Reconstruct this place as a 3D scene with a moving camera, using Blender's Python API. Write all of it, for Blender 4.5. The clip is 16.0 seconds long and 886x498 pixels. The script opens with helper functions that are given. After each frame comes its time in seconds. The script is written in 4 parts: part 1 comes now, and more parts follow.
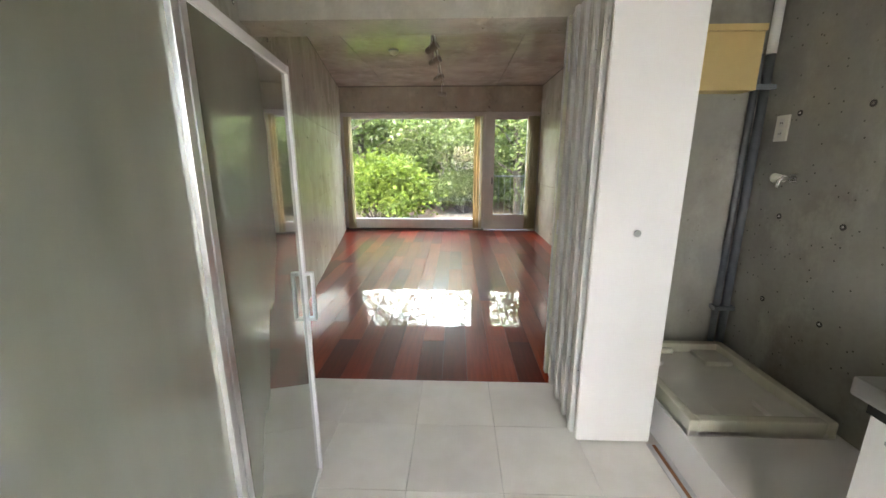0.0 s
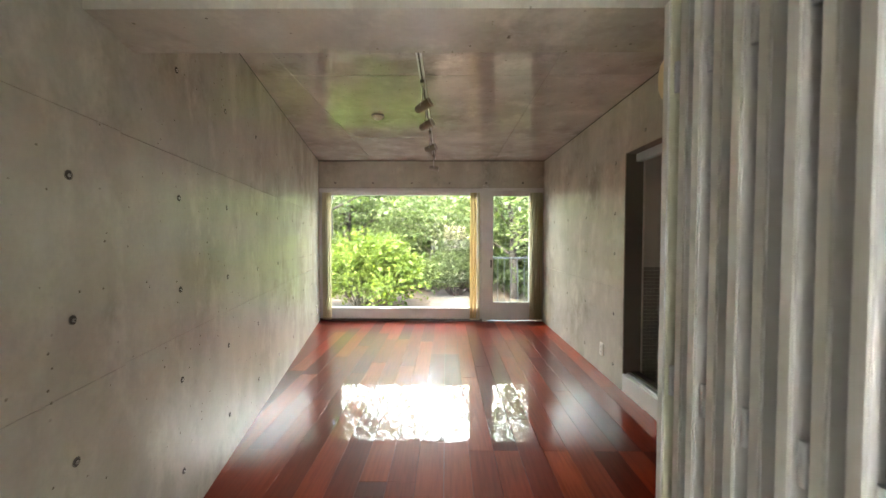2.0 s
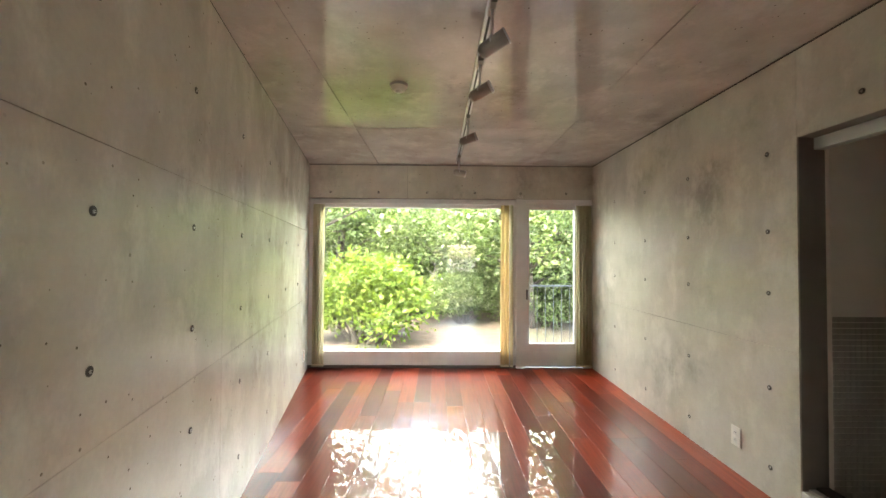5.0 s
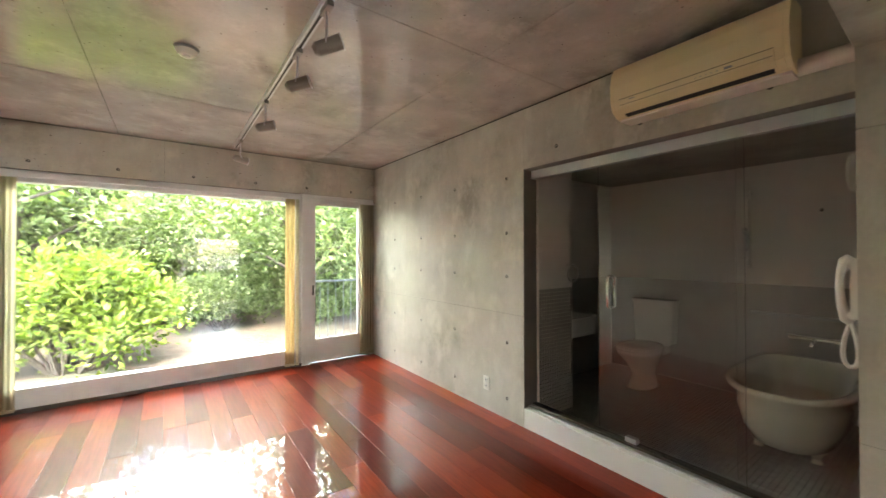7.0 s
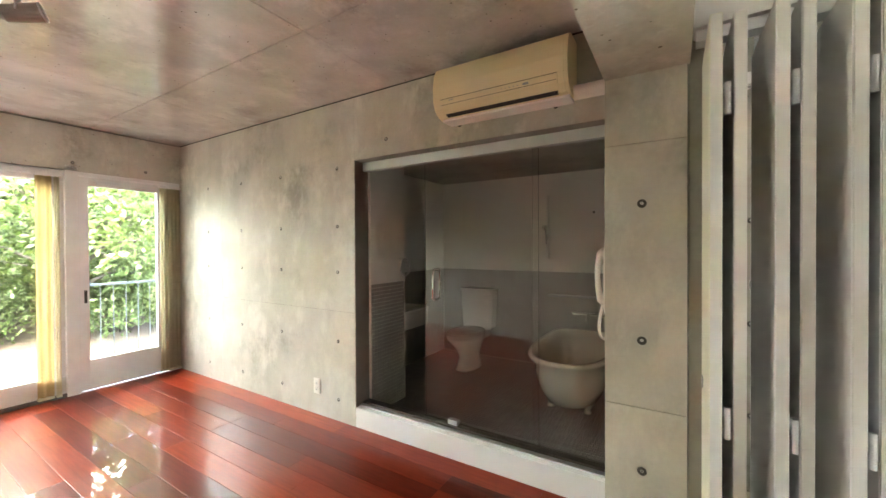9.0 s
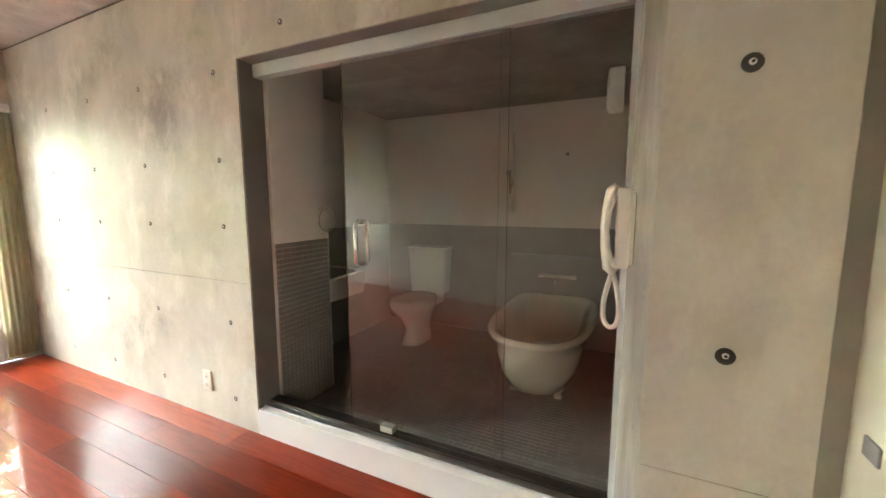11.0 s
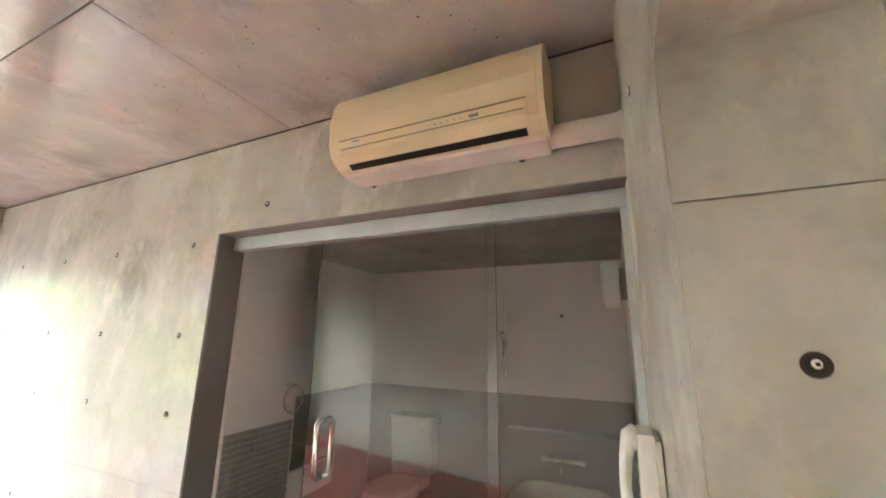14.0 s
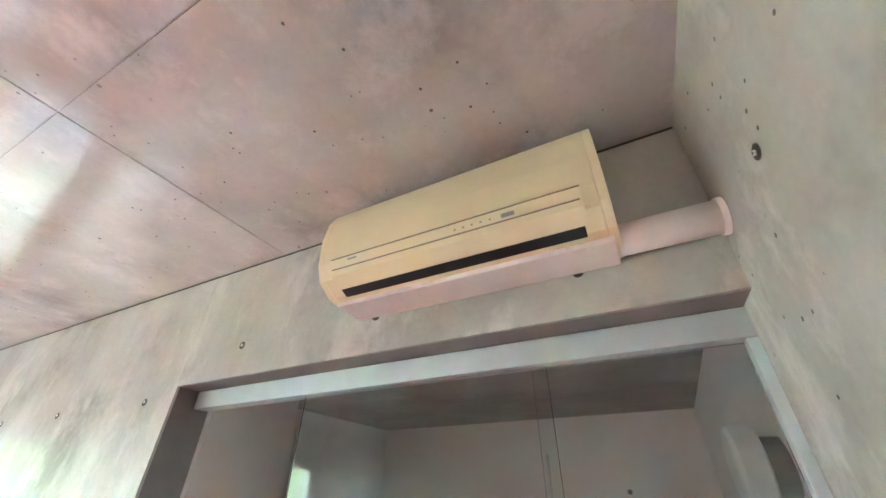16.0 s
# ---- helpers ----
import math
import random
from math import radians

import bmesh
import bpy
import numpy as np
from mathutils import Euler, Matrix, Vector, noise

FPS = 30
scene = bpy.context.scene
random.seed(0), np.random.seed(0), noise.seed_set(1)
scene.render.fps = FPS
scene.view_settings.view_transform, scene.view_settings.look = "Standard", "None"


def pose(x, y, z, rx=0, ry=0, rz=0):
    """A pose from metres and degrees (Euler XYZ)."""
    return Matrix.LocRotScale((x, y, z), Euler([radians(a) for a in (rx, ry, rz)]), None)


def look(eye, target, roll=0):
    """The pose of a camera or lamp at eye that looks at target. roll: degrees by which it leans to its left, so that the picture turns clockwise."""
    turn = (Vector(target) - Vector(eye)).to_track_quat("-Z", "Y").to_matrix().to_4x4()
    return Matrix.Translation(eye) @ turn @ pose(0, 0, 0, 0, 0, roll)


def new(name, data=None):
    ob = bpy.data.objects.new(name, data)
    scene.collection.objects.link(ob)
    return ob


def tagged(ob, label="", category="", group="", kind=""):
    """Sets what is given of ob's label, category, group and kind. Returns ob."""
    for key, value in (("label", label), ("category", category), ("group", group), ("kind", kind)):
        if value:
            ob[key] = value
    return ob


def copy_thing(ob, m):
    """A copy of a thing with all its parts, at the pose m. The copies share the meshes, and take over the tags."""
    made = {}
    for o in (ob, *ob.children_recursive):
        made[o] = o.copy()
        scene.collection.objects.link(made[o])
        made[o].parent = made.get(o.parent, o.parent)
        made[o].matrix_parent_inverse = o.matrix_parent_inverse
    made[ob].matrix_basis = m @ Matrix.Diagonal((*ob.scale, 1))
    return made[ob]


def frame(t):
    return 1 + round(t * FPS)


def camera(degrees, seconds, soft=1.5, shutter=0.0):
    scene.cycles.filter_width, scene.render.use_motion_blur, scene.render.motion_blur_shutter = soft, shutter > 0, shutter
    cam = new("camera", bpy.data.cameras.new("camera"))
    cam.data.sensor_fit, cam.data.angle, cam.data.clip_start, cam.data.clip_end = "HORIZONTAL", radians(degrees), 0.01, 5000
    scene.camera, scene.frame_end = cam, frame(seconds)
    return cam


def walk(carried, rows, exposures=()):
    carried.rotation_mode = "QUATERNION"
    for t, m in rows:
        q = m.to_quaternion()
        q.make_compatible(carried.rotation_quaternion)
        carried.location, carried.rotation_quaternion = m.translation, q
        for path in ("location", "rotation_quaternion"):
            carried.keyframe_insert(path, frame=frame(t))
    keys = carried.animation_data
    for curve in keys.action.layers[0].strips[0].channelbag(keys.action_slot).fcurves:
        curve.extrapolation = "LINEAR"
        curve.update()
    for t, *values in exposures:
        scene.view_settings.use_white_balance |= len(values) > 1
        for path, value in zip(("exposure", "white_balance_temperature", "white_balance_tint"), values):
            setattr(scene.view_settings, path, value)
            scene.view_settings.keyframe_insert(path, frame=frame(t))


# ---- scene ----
cam = camera(98.9, 16.0, shutter=0.2)
PATH = [
    (0, (0.288, -0.076, 1.255), (0.219, 1.87, 0.796), -0.0),
    (0.2, (0.293, -0.058, 1.261), (0.243, 1.898, 0.846), -0.1),
    (0.5, (0.286, 0.02, 1.274), (0.271, 1.996, 0.97), 0.2),
    (1, (0.241, 0.28, 1.275), (0.239, 2.273, 1.111), 0.2),
    (1.5, (0.224, 0.586, 1.288), (0.225, 2.583, 1.178), 0.2),
    (2, (0.219, 0.937, 1.29), (0.203, 2.936, 1.23), 0.1),
    (2.5, (0.156, 1.261, 1.309), (0.132, 3.26, 1.268), 0.0),
    (3, (0.148, 1.524, 1.317), (0.131, 3.524, 1.316), 0.1),
    (3.5, (0.17, 1.77, 1.335), (0.147, 3.769, 1.378), 0.1),
    (3.7, (0.142, 1.841, 1.352), (0.121, 3.841, 1.386), 0.2),
    (6, (-0.455, 2.239, 1.348), (-0.217, 4.225, 1.398), 0.14),
    (6.5, (-0.54, 2.171, 1.336), (0.297, 3.987, 1.374), 0.26),
    (7, (-0.513, 2.111, 1.342), (0.66, 3.731, 1.363), -0.05),
    (7.5, (-0.475, 2.071, 1.348), (0.994, 3.428, 1.349), 0.05),
    (8, (-0.448, 2.062, 1.357), (1.185, 3.215, 1.344), 0.14),
    (10.3, (0.042, 2.227, 1.318), (1.805, 3.168, 1.261), -0.28),
    (10.5, (0.143, 2.267, 1.295), (1.933, 3.153, 1.2), -0.14),
    (11, (0.361, 2.35, 1.28), (2.156, 3.198, 1.037), -0.04),
    (11.5, (0.443, 2.401, 1.286), (2.223, 3.247, 0.945), 0.16),
    (12, (0.442, 2.386, 1.319), (2.235, 3.22, 1.018), 0.16),
    (12.5, (0.441, 2.37, 1.387), (2.257, 3.203, 1.282), 0.26),
    (13, (0.441, 2.363, 1.402), (2.253, 3.206, 1.49), 0.55),
    (13.5, (0.459, 2.38, 1.429), (2.265, 3.224, 1.593), 0.65),
    (14, (0.541, 2.38, 1.522), (2.314, 3.194, 1.966), 0.84),
    (14.5, (0.721, 2.404, 1.621), (2.369, 3.212, 2.414), 1.03),
    (15, (0.807, 2.444, 1.661), (2.349, 3.273, 2.627), 1.22),
    (15.5, (0.821, 2.479, 1.665), (2.307, 3.302, 2.719), 0.02),
    (16, (0.862, 2.549, 1.643), (2.338, 3.327, 2.745), 0.64),
]
EXPOSE, SKY, SUN, LAMP_N, LAMP_S = 6.0, 0.075, 0.38, 22.0, 1.2
STOPS = [(0.0, -0.18, 6850, 13), (1.0, 0.05, 6850, 12), (2.5, 0.35, 6950, 11), (3.5, 0.45, 7050, 10), (6.0, 0.5, 7150, 10), (8.0, 1.2, 6650, 9),
         (10.3, 1.6, 7000, 11), (12.5, 1.9, 6700, 14), (14.0, 2.15, 6150, 11), (16.0, 2.55, 5250, 3)]
walk(cam, [(t, look(eye, target, roll)) for t, eye, target, roll in PATH],
     exposures=[(t, EXPOSE + e, k, g) for t, e, k, g in STOPS])

# ---- light ----
SUN_EL, SUN_AZ = 58.0, 205.0
world = bpy.data.worlds.new("sky")
scene.world = world
world.use_nodes = True
wn = world.node_tree.nodes
sky = wn.new("ShaderNodeTexSky")
sky.sky_type, sky.sun_disc = "NISHITA", False
sky.sun_elevation, sky.sun_rotation = radians(SUN_EL), radians(SUN_AZ)
sky.dust_density, sky.air_density = 4.0, 1.0
world.node_tree.links.new(sky.outputs[0], wn["Background"].inputs[0])
wn["Background"].inputs[1].default_value = SKY
sun = new("sun", bpy.data.lights.new("sun", "SUN"))
sun.data.energy, sun.data.angle, sun.data.color = SUN, radians(12), (1.0, 0.96, 0.9)
_a, _e = radians(SUN_AZ), radians(SUN_EL)
sun.matrix_world = look((math.sin(_a) * math.cos(_e) * 30, math.cos(_a) * math.cos(_e) * 30, math.sin(_e) * 30), (0, 0, 0))


def sky_lamp(name, at, to, sx, sy, watts):
    lamp = new(name, bpy.data.lights.new(name, "AREA"))
    lamp.data.shape, lamp.data.size, lamp.data.size_y, lamp.data.energy = "RECTANGLE", sx, sy, watts
    lamp.data.color = (0.97, 1.0, 0.95)
    lamp.matrix_world = look(at, to)
    return lamp


# added lamps for daylight over the trees and through an assumed kitchen window behind
sky_lamp("window_fill", (0.0, 11.0, 3.95), (0.0, 4.0, 3.5), 5.2, 2.5, LAMP_N)
sky_lamp("kitchen_fill", (0.75, -2.4, 2.7), (0.7, 0.4, 0.7), 1.6, 1.4, LAMP_S)


# ---- materials ----
class Mat:
    """Short hand for one node material."""

    def __init__(self, name):
        self.m = bpy.data.materials.new(name)
        self.m.use_nodes = True
        self.t = self.m.node_tree
        self.b = self.t.nodes["Principled BSDF"]

    def node(self, kind, **sets):
        n = self.t.nodes.new(kind)
        for k, v in sets.items():
            n.inputs[k].default_value = v
        return n

    def link(self, a, b):
        self.t.links.new(a, b)

    def coord(self, scale=(1, 1, 1), world_space=True):
        g = self.node("ShaderNodeNewGeometry") if world_space else self.node("ShaderNodeTexCoord")
        mp = self.node("ShaderNodeMapping")
        mp.inputs["Scale"].default_value = scale
        self.link(g.outputs["Position"] if world_space else g.outputs["Object"], mp.inputs[0])
        return mp.outputs[0]

    def noise(self, scale, detail=4.0, vec=None, rough=0.55):
        n = self.node("ShaderNodeTexNoise", Scale=scale, Detail=detail, Roughness=rough)
        self.link(vec if vec is not None else self.coord(), n.inputs["Vector"])
        return n.outputs["Fac"]

    def ramp(self, fac, stops):
        r = self.node("ShaderNodeValToRGB")
        el = r.color_ramp.elements
        while len(el) < len(stops):
            el.new(0.5)
        for e, (p, c) in zip(el, stops):
            e.position, e.color = p, (*c, 1) if len(c) == 3 else c
        self.link(fac, r.inputs[0])
        return r.outputs[0]

    def mix(self, fac, a, b, how="MIX"):
        n = self.t.nodes.new("ShaderNodeMix")
        n.data_type, n.blend_type = "RGBA", how
        for k, v in ((0, fac), (6, a), (7, b)):
            if isinstance(v, (int, float)):
                n.inputs[k].default_value = v
            elif isinstance(v, tuple):
                n.inputs[k].default_value = (*v, 1)
            else:
                self.link(v, n.inputs[k])
        return n.outputs[2]

    def bump(self, height, strength, dist=0.01):
        b = self.node("ShaderNodeBump", Strength=strength, Distance=dist)
        self.link(height, b.inputs["Height"])
        self.link(b.outputs[0], self.b.inputs["Normal"])

    def set(self, **v):
        for k, x in v.items():
            key = k.replace("_", " ")
            if isinstance(x, tuple) and len(x) == 3:
                x = (*x, 1)
            if isinstance(x, (int, float, tuple)):
                self.b.inputs[key].default_value = x
            else:
                self.link(x, self.b.inputs[key])
        return self


def plain(name, color, rough=0.5, metal=0.0, vary=0.06, scale=8.0, bump=0.05, **more):
    m = Mat(name)
    n = m.noise(scale)
    lo, hi = tuple(c * (1 - vary) for c in color), tuple(min(1, c * (1 + vary)) for c in color)
    m.set(Base_Color=m.ramp(n, [(0.3, lo), (0.7, hi)]), Roughness=rough, Metallic=metal)
    fine = m.noise(scale * 12)
    m.bump(fine, bump, 0.002)
    for k, v in more.items():
        m.b.inputs[k.replace("_", " ")].default_value = v
    return m.m


def concrete(name, base, rough, spread=0.10, warm=(1.0, 0.975, 0.85), gloss=0.36):
    m = Mat(name)
    big = m.noise(0.8, 3.0)
    mid = m.noise(3.5, 4.0)
    fine = m.noise(55, 3.0)
    streak = m.noise(1.5, 4.0, vec=m.coord((1.5, 1.5, 0.55)))
    c = tuple(base * w for w in warm)
    lo, hi = tuple(x * (1 - spread) for x in c), tuple(x * (1 + spread) for x in c)
    col = m.ramp(big, [(0.2, lo), (0.8, hi)])
    col = m.mix(1.0, col, m.ramp(mid, [(0.15, (0.82, 0.815, 0.81)), (0.6, (1, 1, 1))]), "MULTIPLY")
    col = m.mix(1.0, col, m.ramp(streak, [(0.28, (0.84, 0.832, 0.81)), (0.58, (1, 1, 1))]), "MULTIPLY")
    col = m.mix(1.0, col, m.ramp(fine, [(0.2, (0.93, 0.93, 0.93)), (0.7, (1, 1, 1))]), "MULTIPLY")
    blot = m.noise(1.6, 5.0, rough=0.7)
    col = m.mix(1.0, col, m.ramp(blot, [(0.32, (0.72, 0.71, 0.69)), (0.43, (0.92, 0.915, 0.905)), (0.60, (1, 1, 1))]), "MULTIPLY")
    # small air pits, only in some cells
    for size, share, reach in ((50.0, 0.95, 0.17), (26.0, 0.975, 0.12)):
        pv = m.node("ShaderNodeTexVoronoi", Scale=size)
        m.link(m.coord(), pv.inputs["Vector"])
        sep = m.node("ShaderNodeSeparateColor")
        m.link(pv.outputs["Color"], sep.inputs[0])
        some = m.ramp(sep.outputs[0], [(share, (0, 0, 0)), (share + 0.01, (1, 1, 1))])
        dot = m.ramp(pv.outputs["Distance"], [(reach, (0.32, 0.30, 0.27)), (reach + 0.06, (1, 1, 1))])
        col = m.mix(some, col, m.mix(1.0, col, dot, "MULTIPLY"))
    # pale lime runs and smears
    lime = m.noise(3.2, 6.0, vec=m.coord((1.2, 1.2, 0.75)), rough=0.7)
    col = m.mix(m.ramp(lime, [(0.52, (0, 0, 0)), (0.66, (0.55, 0.55, 0.55))]), col, tuple(min(0.85, x * 1.18) for x in c))
    m.set(Base_Color=col, Roughness=rough, Specular_IOR_Level=gloss)
    m.bump(m.mix(0.5, big, fine), 0.06, 0.004)
    return m.m


M_CONC = concrete("polished_concrete_wall", 0.62, 0.25)
M_CEIL = concrete("polished_concrete_ceiling", 0.62, 0.12, 0.15, (1.0, 0.945, 0.89), 0.75)
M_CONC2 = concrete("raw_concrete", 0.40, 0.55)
M_CORE = plain("concrete_joint", (0.24, 0.23, 0.21), 0.8)
M_HOLE = plain("tie_hole_dark", (0.05, 0.047, 0.042), 0.7)
M_RING = plain("tie_hole_ring", (0.13, 0.12, 0.105), 0.6)
M_WHITE = plain("white_paint", (0.80, 0.80, 0.79), 0.45, vary=0.02, scale=2.0, bump=0.0)
M_FRAME = plain("white_window_frame", (0.74, 0.74, 0.74), 0.35, vary=0.04)
M_CREAM = plain("cream_melamine", (0.76, 0.76, 0.62), 0.35, vary=0.03)
M_EDGE = plain("grey_white_panel_edge", (0.74, 0.74, 0.70), 0.45, vary=0.03, scale=2.0, bump=0.0)
M_ALU = plain("brushed_aluminium", (0.72, 0.74, 0.76), 0.32, 1.0, 0.04)
M_STEELTOP = plain("stainless_worktop", (0.40, 0.41, 0.41), 0.28, 1.0, 0.05)
M_CHROME = plain("chrome", (0.85, 0.85, 0.85), 0.08, 1.0, 0.02, bump=0.0)
M_STEEL = plain("dark_steel_rail", (0.12, 0.11, 0.10), 0.3, 0.9)
M_BLACK = plain("black_plastic", (0.02, 0.02, 0.02), 0.45)
M_PORC = plain("white_porcelain", (0.78, 0.78, 0.74), 0.12, vary=0.02, bump=0.0, Coat_Weight=0.6)
M_TUB = plain("cream_enamel", (0.80, 0.79, 0.66), 0.15, vary=0.02, bump=0.0, Coat_Weight=0.6)
M_AC = plain("yellowed_plastic", (0.82, 0.70, 0.44), 0.4, vary=0.04, scale=3)
M_SEAM = plain("brown_seam", (0.30, 0.24, 0.15), 0.6)
M_ACW = plain("pale_pink_plastic", (0.80, 0.72, 0.67), 0.42)
M_PLAST = plain("ivory_plastic", (0.80, 0.79, 0.72), 0.35, vary=0.02)
M_GREYP = plain("grey_plastic", (0.35, 0.36, 0.36), 0.4)
M_SPOT = plain("spotlight_grey", (0.34, 0.32, 0.29), 0.38, 0.4)
M_PIPE = plain("grey_blue_pipe", (0.13, 0.145, 0.16), 0.4)
M_YELLOW = plain("yellow_board", (0.66, 0.50, 0.22), 0.5, vary=0.06, scale=4)
M_GROUT = plain("dark_grout", (0.16, 0.155, 0.15), 0.8)
M_WBATH = plain("white_bath_wall", (0.80, 0.78, 0.73), 0.5, vary=0.05, scale=2)
M_SILV = plain("silver_header", (0.60, 0.66, 0.66), 0.4, 0.35, 0.04)
M_BROWN = plain("rusty_groove", (0.30, 0.13, 0.06), 0.55, vary=0.3, scale=14)


def tile_mat(name, a, b, rough):
    m = Mat(name)
    info = m.node("ShaderNodeObjectInfo")
    geo = m.node("ShaderNodeNewGeometry")
    add = m.node("ShaderNodeMath")
    add.operation = "ADD"
    m.link(info.outputs["Random"], add.inputs[0])
    m.link(geo.outputs["Random Per Island"], add.inputs[1])
    fr = m.node("ShaderNodeMath")
    fr.operation = "FRACT"
    m.link(add.outputs[0], fr.inputs[0])
    col = m.ramp(fr.outputs[0], [(0, a), (1, b)])
    dirt = m.ramp(m.noise(5.0, 6.0), [(0.3, (0.9, 0.89, 0.87)), (0.6, (1, 1, 1))])
    m.set(Base_Color=m.mix(1.0, col, dirt, "MULTIPLY"), Roughness=rough)
    m.bump(m.noise(40.0), 0.04, 0.002)
    return m.m


M_TILE = tile_mat("white_porcelain_tile", (0.70, 0.68, 0.645), (0.76, 0.745, 0.71), 0.28)
M_MOSAIC = tile_mat("grey_mosaic", (0.26, 0.26, 0.25), (0.33, 0.325, 0.31), 0.35)
M_MOSAICW = tile_mat("grey_wall_mosaic", (0.33, 0.32, 0.295), (0.37, 0.36, 0.335), 0.3)

m = Mat("lacquered_red_wood")
_i = m.node("ShaderNodeObjectInfo")
_c = m.ramp(_i.outputs["Random"], [(0.0, (0.10, 0.012, 0.006)), (0.35, (0.17, 0.020, 0.008)), (0.7, (0.24, 0.031, 0.011)), (1.0, (0.32, 0.050, 0.015))])
_tc = m.node("ShaderNodeNewGeometry")
_mp = m.node("ShaderNodeMapping")
_mp.inputs["Scale"].default_value = (28, 1.6, 1)
m.link(_tc.outputs["Position"], _mp.inputs[0])
_g = m.noise(2.0, 8.0, vec=_mp.outputs[0], rough=0.6)
_gr = m.ramp(_g, [(0.3, (0.62, 0.55, 0.5)), (0.6, (1, 1, 1))])
m.set(Base_Color=m.mix(0.8, _c, _gr, "MULTIPLY"), Roughness=0.35, Coat_Weight=0.68, Coat_IOR=1.38, Specular_IOR_Level=0.04)
_cr = m.ramp(m.noise(3.0, 5.0), [(0.3, (0.01,) * 3), (0.7, (0.035,) * 3)])
m.set(Coat_Roughness=_cr)
_b = m.node("ShaderNodeBump", Strength=0.12, Distance=0.01)
m.link(m.noise(2.6, 2.0), _b.inputs["Height"])
m.link(_b.outputs[0], m.b.inputs["Coat Normal"])
M_WOOD = m.m

m = Mat("clear_glass")
m.set(Base_Color=(0.97, 0.99, 0.98), Roughness=0.0, Transmission_Weight=1.0, IOR=1.5)
M_GLASS = m.m
m = Mat("tinted_bath_glass")
m.set(Base_Color=(0.97, 0.985, 0.975), Roughness=0.0, Transmission_Weight=1.0, IOR=1.5)
M_GLASS2 = m.m
m = Mat("back_painted_glass")
_s = m.ramp(m.noise(1.7, 5.0, vec=m.coord((3, 3, 0.6))), [(0.35, (0.19, 0.20, 0.155)), (0.65, (0.23, 0.24, 0.19))])
m.set(Base_Color=_s, Roughness=0.06, Specular_IOR_Level=0.6, Coat_Weight=1.0, Coat_Roughness=0.01)
M_CABGLASS = m.m
m = Mat("lamp_opal")
m.set(Base_Color=(0.85, 0.88, 0.86), Roughness=0.3)
M_OPAL = m.m
m = Mat("mirror")
m.set(Base_Color=(0.9, 0.9, 0.9), Metallic=1.0, Roughness=0.02)
M_MIRROR = m.m


def leaf_mat(name, stops, trans, tint=(1.25, 1.3, 0.55)):
    m = Mat(name)
    geo = m.node("ShaderNodeNewGeometry")
    col = m.ramp(geo.outputs["Random Per Island"], stops)
    patch = m.ramp(m.noise(0.8, 2.0), [(0.3, (0.55, 0.62, 0.5)), (0.7, (1.0, 0.97, 0.88))])
    col = m.mix(1.0, col, patch, "MULTIPLY")
    m.set(Base_Color=col, Roughness=0.45, Specular_IOR_Level=0.4)
    tr = m.node("ShaderNodeBsdfTranslucent")
    m.link(m.mix(1.0, col, tint, "MULTIPLY"), tr.inputs[0])
    ms = m.node("ShaderNodeMixShader", Fac=trans)
    m.link(m.b.outputs[0], ms.inputs[1])
    m.link(tr.outputs[0], ms.inputs[2])
    m.link(ms.outputs[0], m.t.nodes["Material Output"].inputs[0])
    return m.m


M_LEAF = leaf_mat("tree_leaves", [(0.0, (0.04, 0.066, 0.02)), (0.45, (0.085, 0.13, 0.045)), (0.8, (0.14, 0.195, 0.085)), (1.0, (0.29, 0.35, 0.22))], 0.45)
M_LEAF2 = leaf_mat("bush_leaves", [(0.0, (0.06, 0.105, 0.017)), (0.5, (0.12, 0.185, 0.026)), (1.0, (0.20, 0.265, 0.05))], 0.45)
M_CURT = leaf_mat("sheer_beige_fabric", [(0.0, (0.84, 0.79, 0.70)), (1.0, (0.86, 0.82, 0.74))], 0.5, (1.0, 0.96, 0.88))
M_CURT2 = leaf_mat("ochre_fabric", [(0.0, (0.70, 0.54, 0.34)), (1.0, (0.74, 0.58, 0.38))], 0.4, (1.0, 0.94, 0.82))
M_BARK = plain("bark", (0.055, 0.048, 0.038), 0.9, vary=0.4, scale=9, bump=0.6)
M_BARKG = plain("pale_bark", (0.20, 0.19, 0.165), 0.9, vary=0.3, scale=9, bump=0.5)
m = Mat("garden_ground")
_n = m.noise(0.35, 6.0)
_n2 = m.noise(6.0, 6.0)
_c = m.ramp(_n, [(0.36, (0.035, 0.05, 0.02)), (0.48, (0.06, 0.045, 0.03)), (0.62, (0.10, 0.078, 0.052))])
m.set(Base_Color=m.mix(0.7, _c, m.ramp(_n2, [(0.3, (0.55, 0.5, 0.45)), (0.65, (1, 1, 1))]), "MULTIPLY"), Roughness=0.95)
m.bump(_n2, 0.8, 0.05)
M_GROUND = m.m
M_PAVE = concrete("terrace_concrete", 0.13, 0.75)


# ---- building blocks ----
def origin(ob):
    v = Vector((0, 0, 0))
    while ob is not None:
        v += ob.location
        ob = ob.parent
    return v


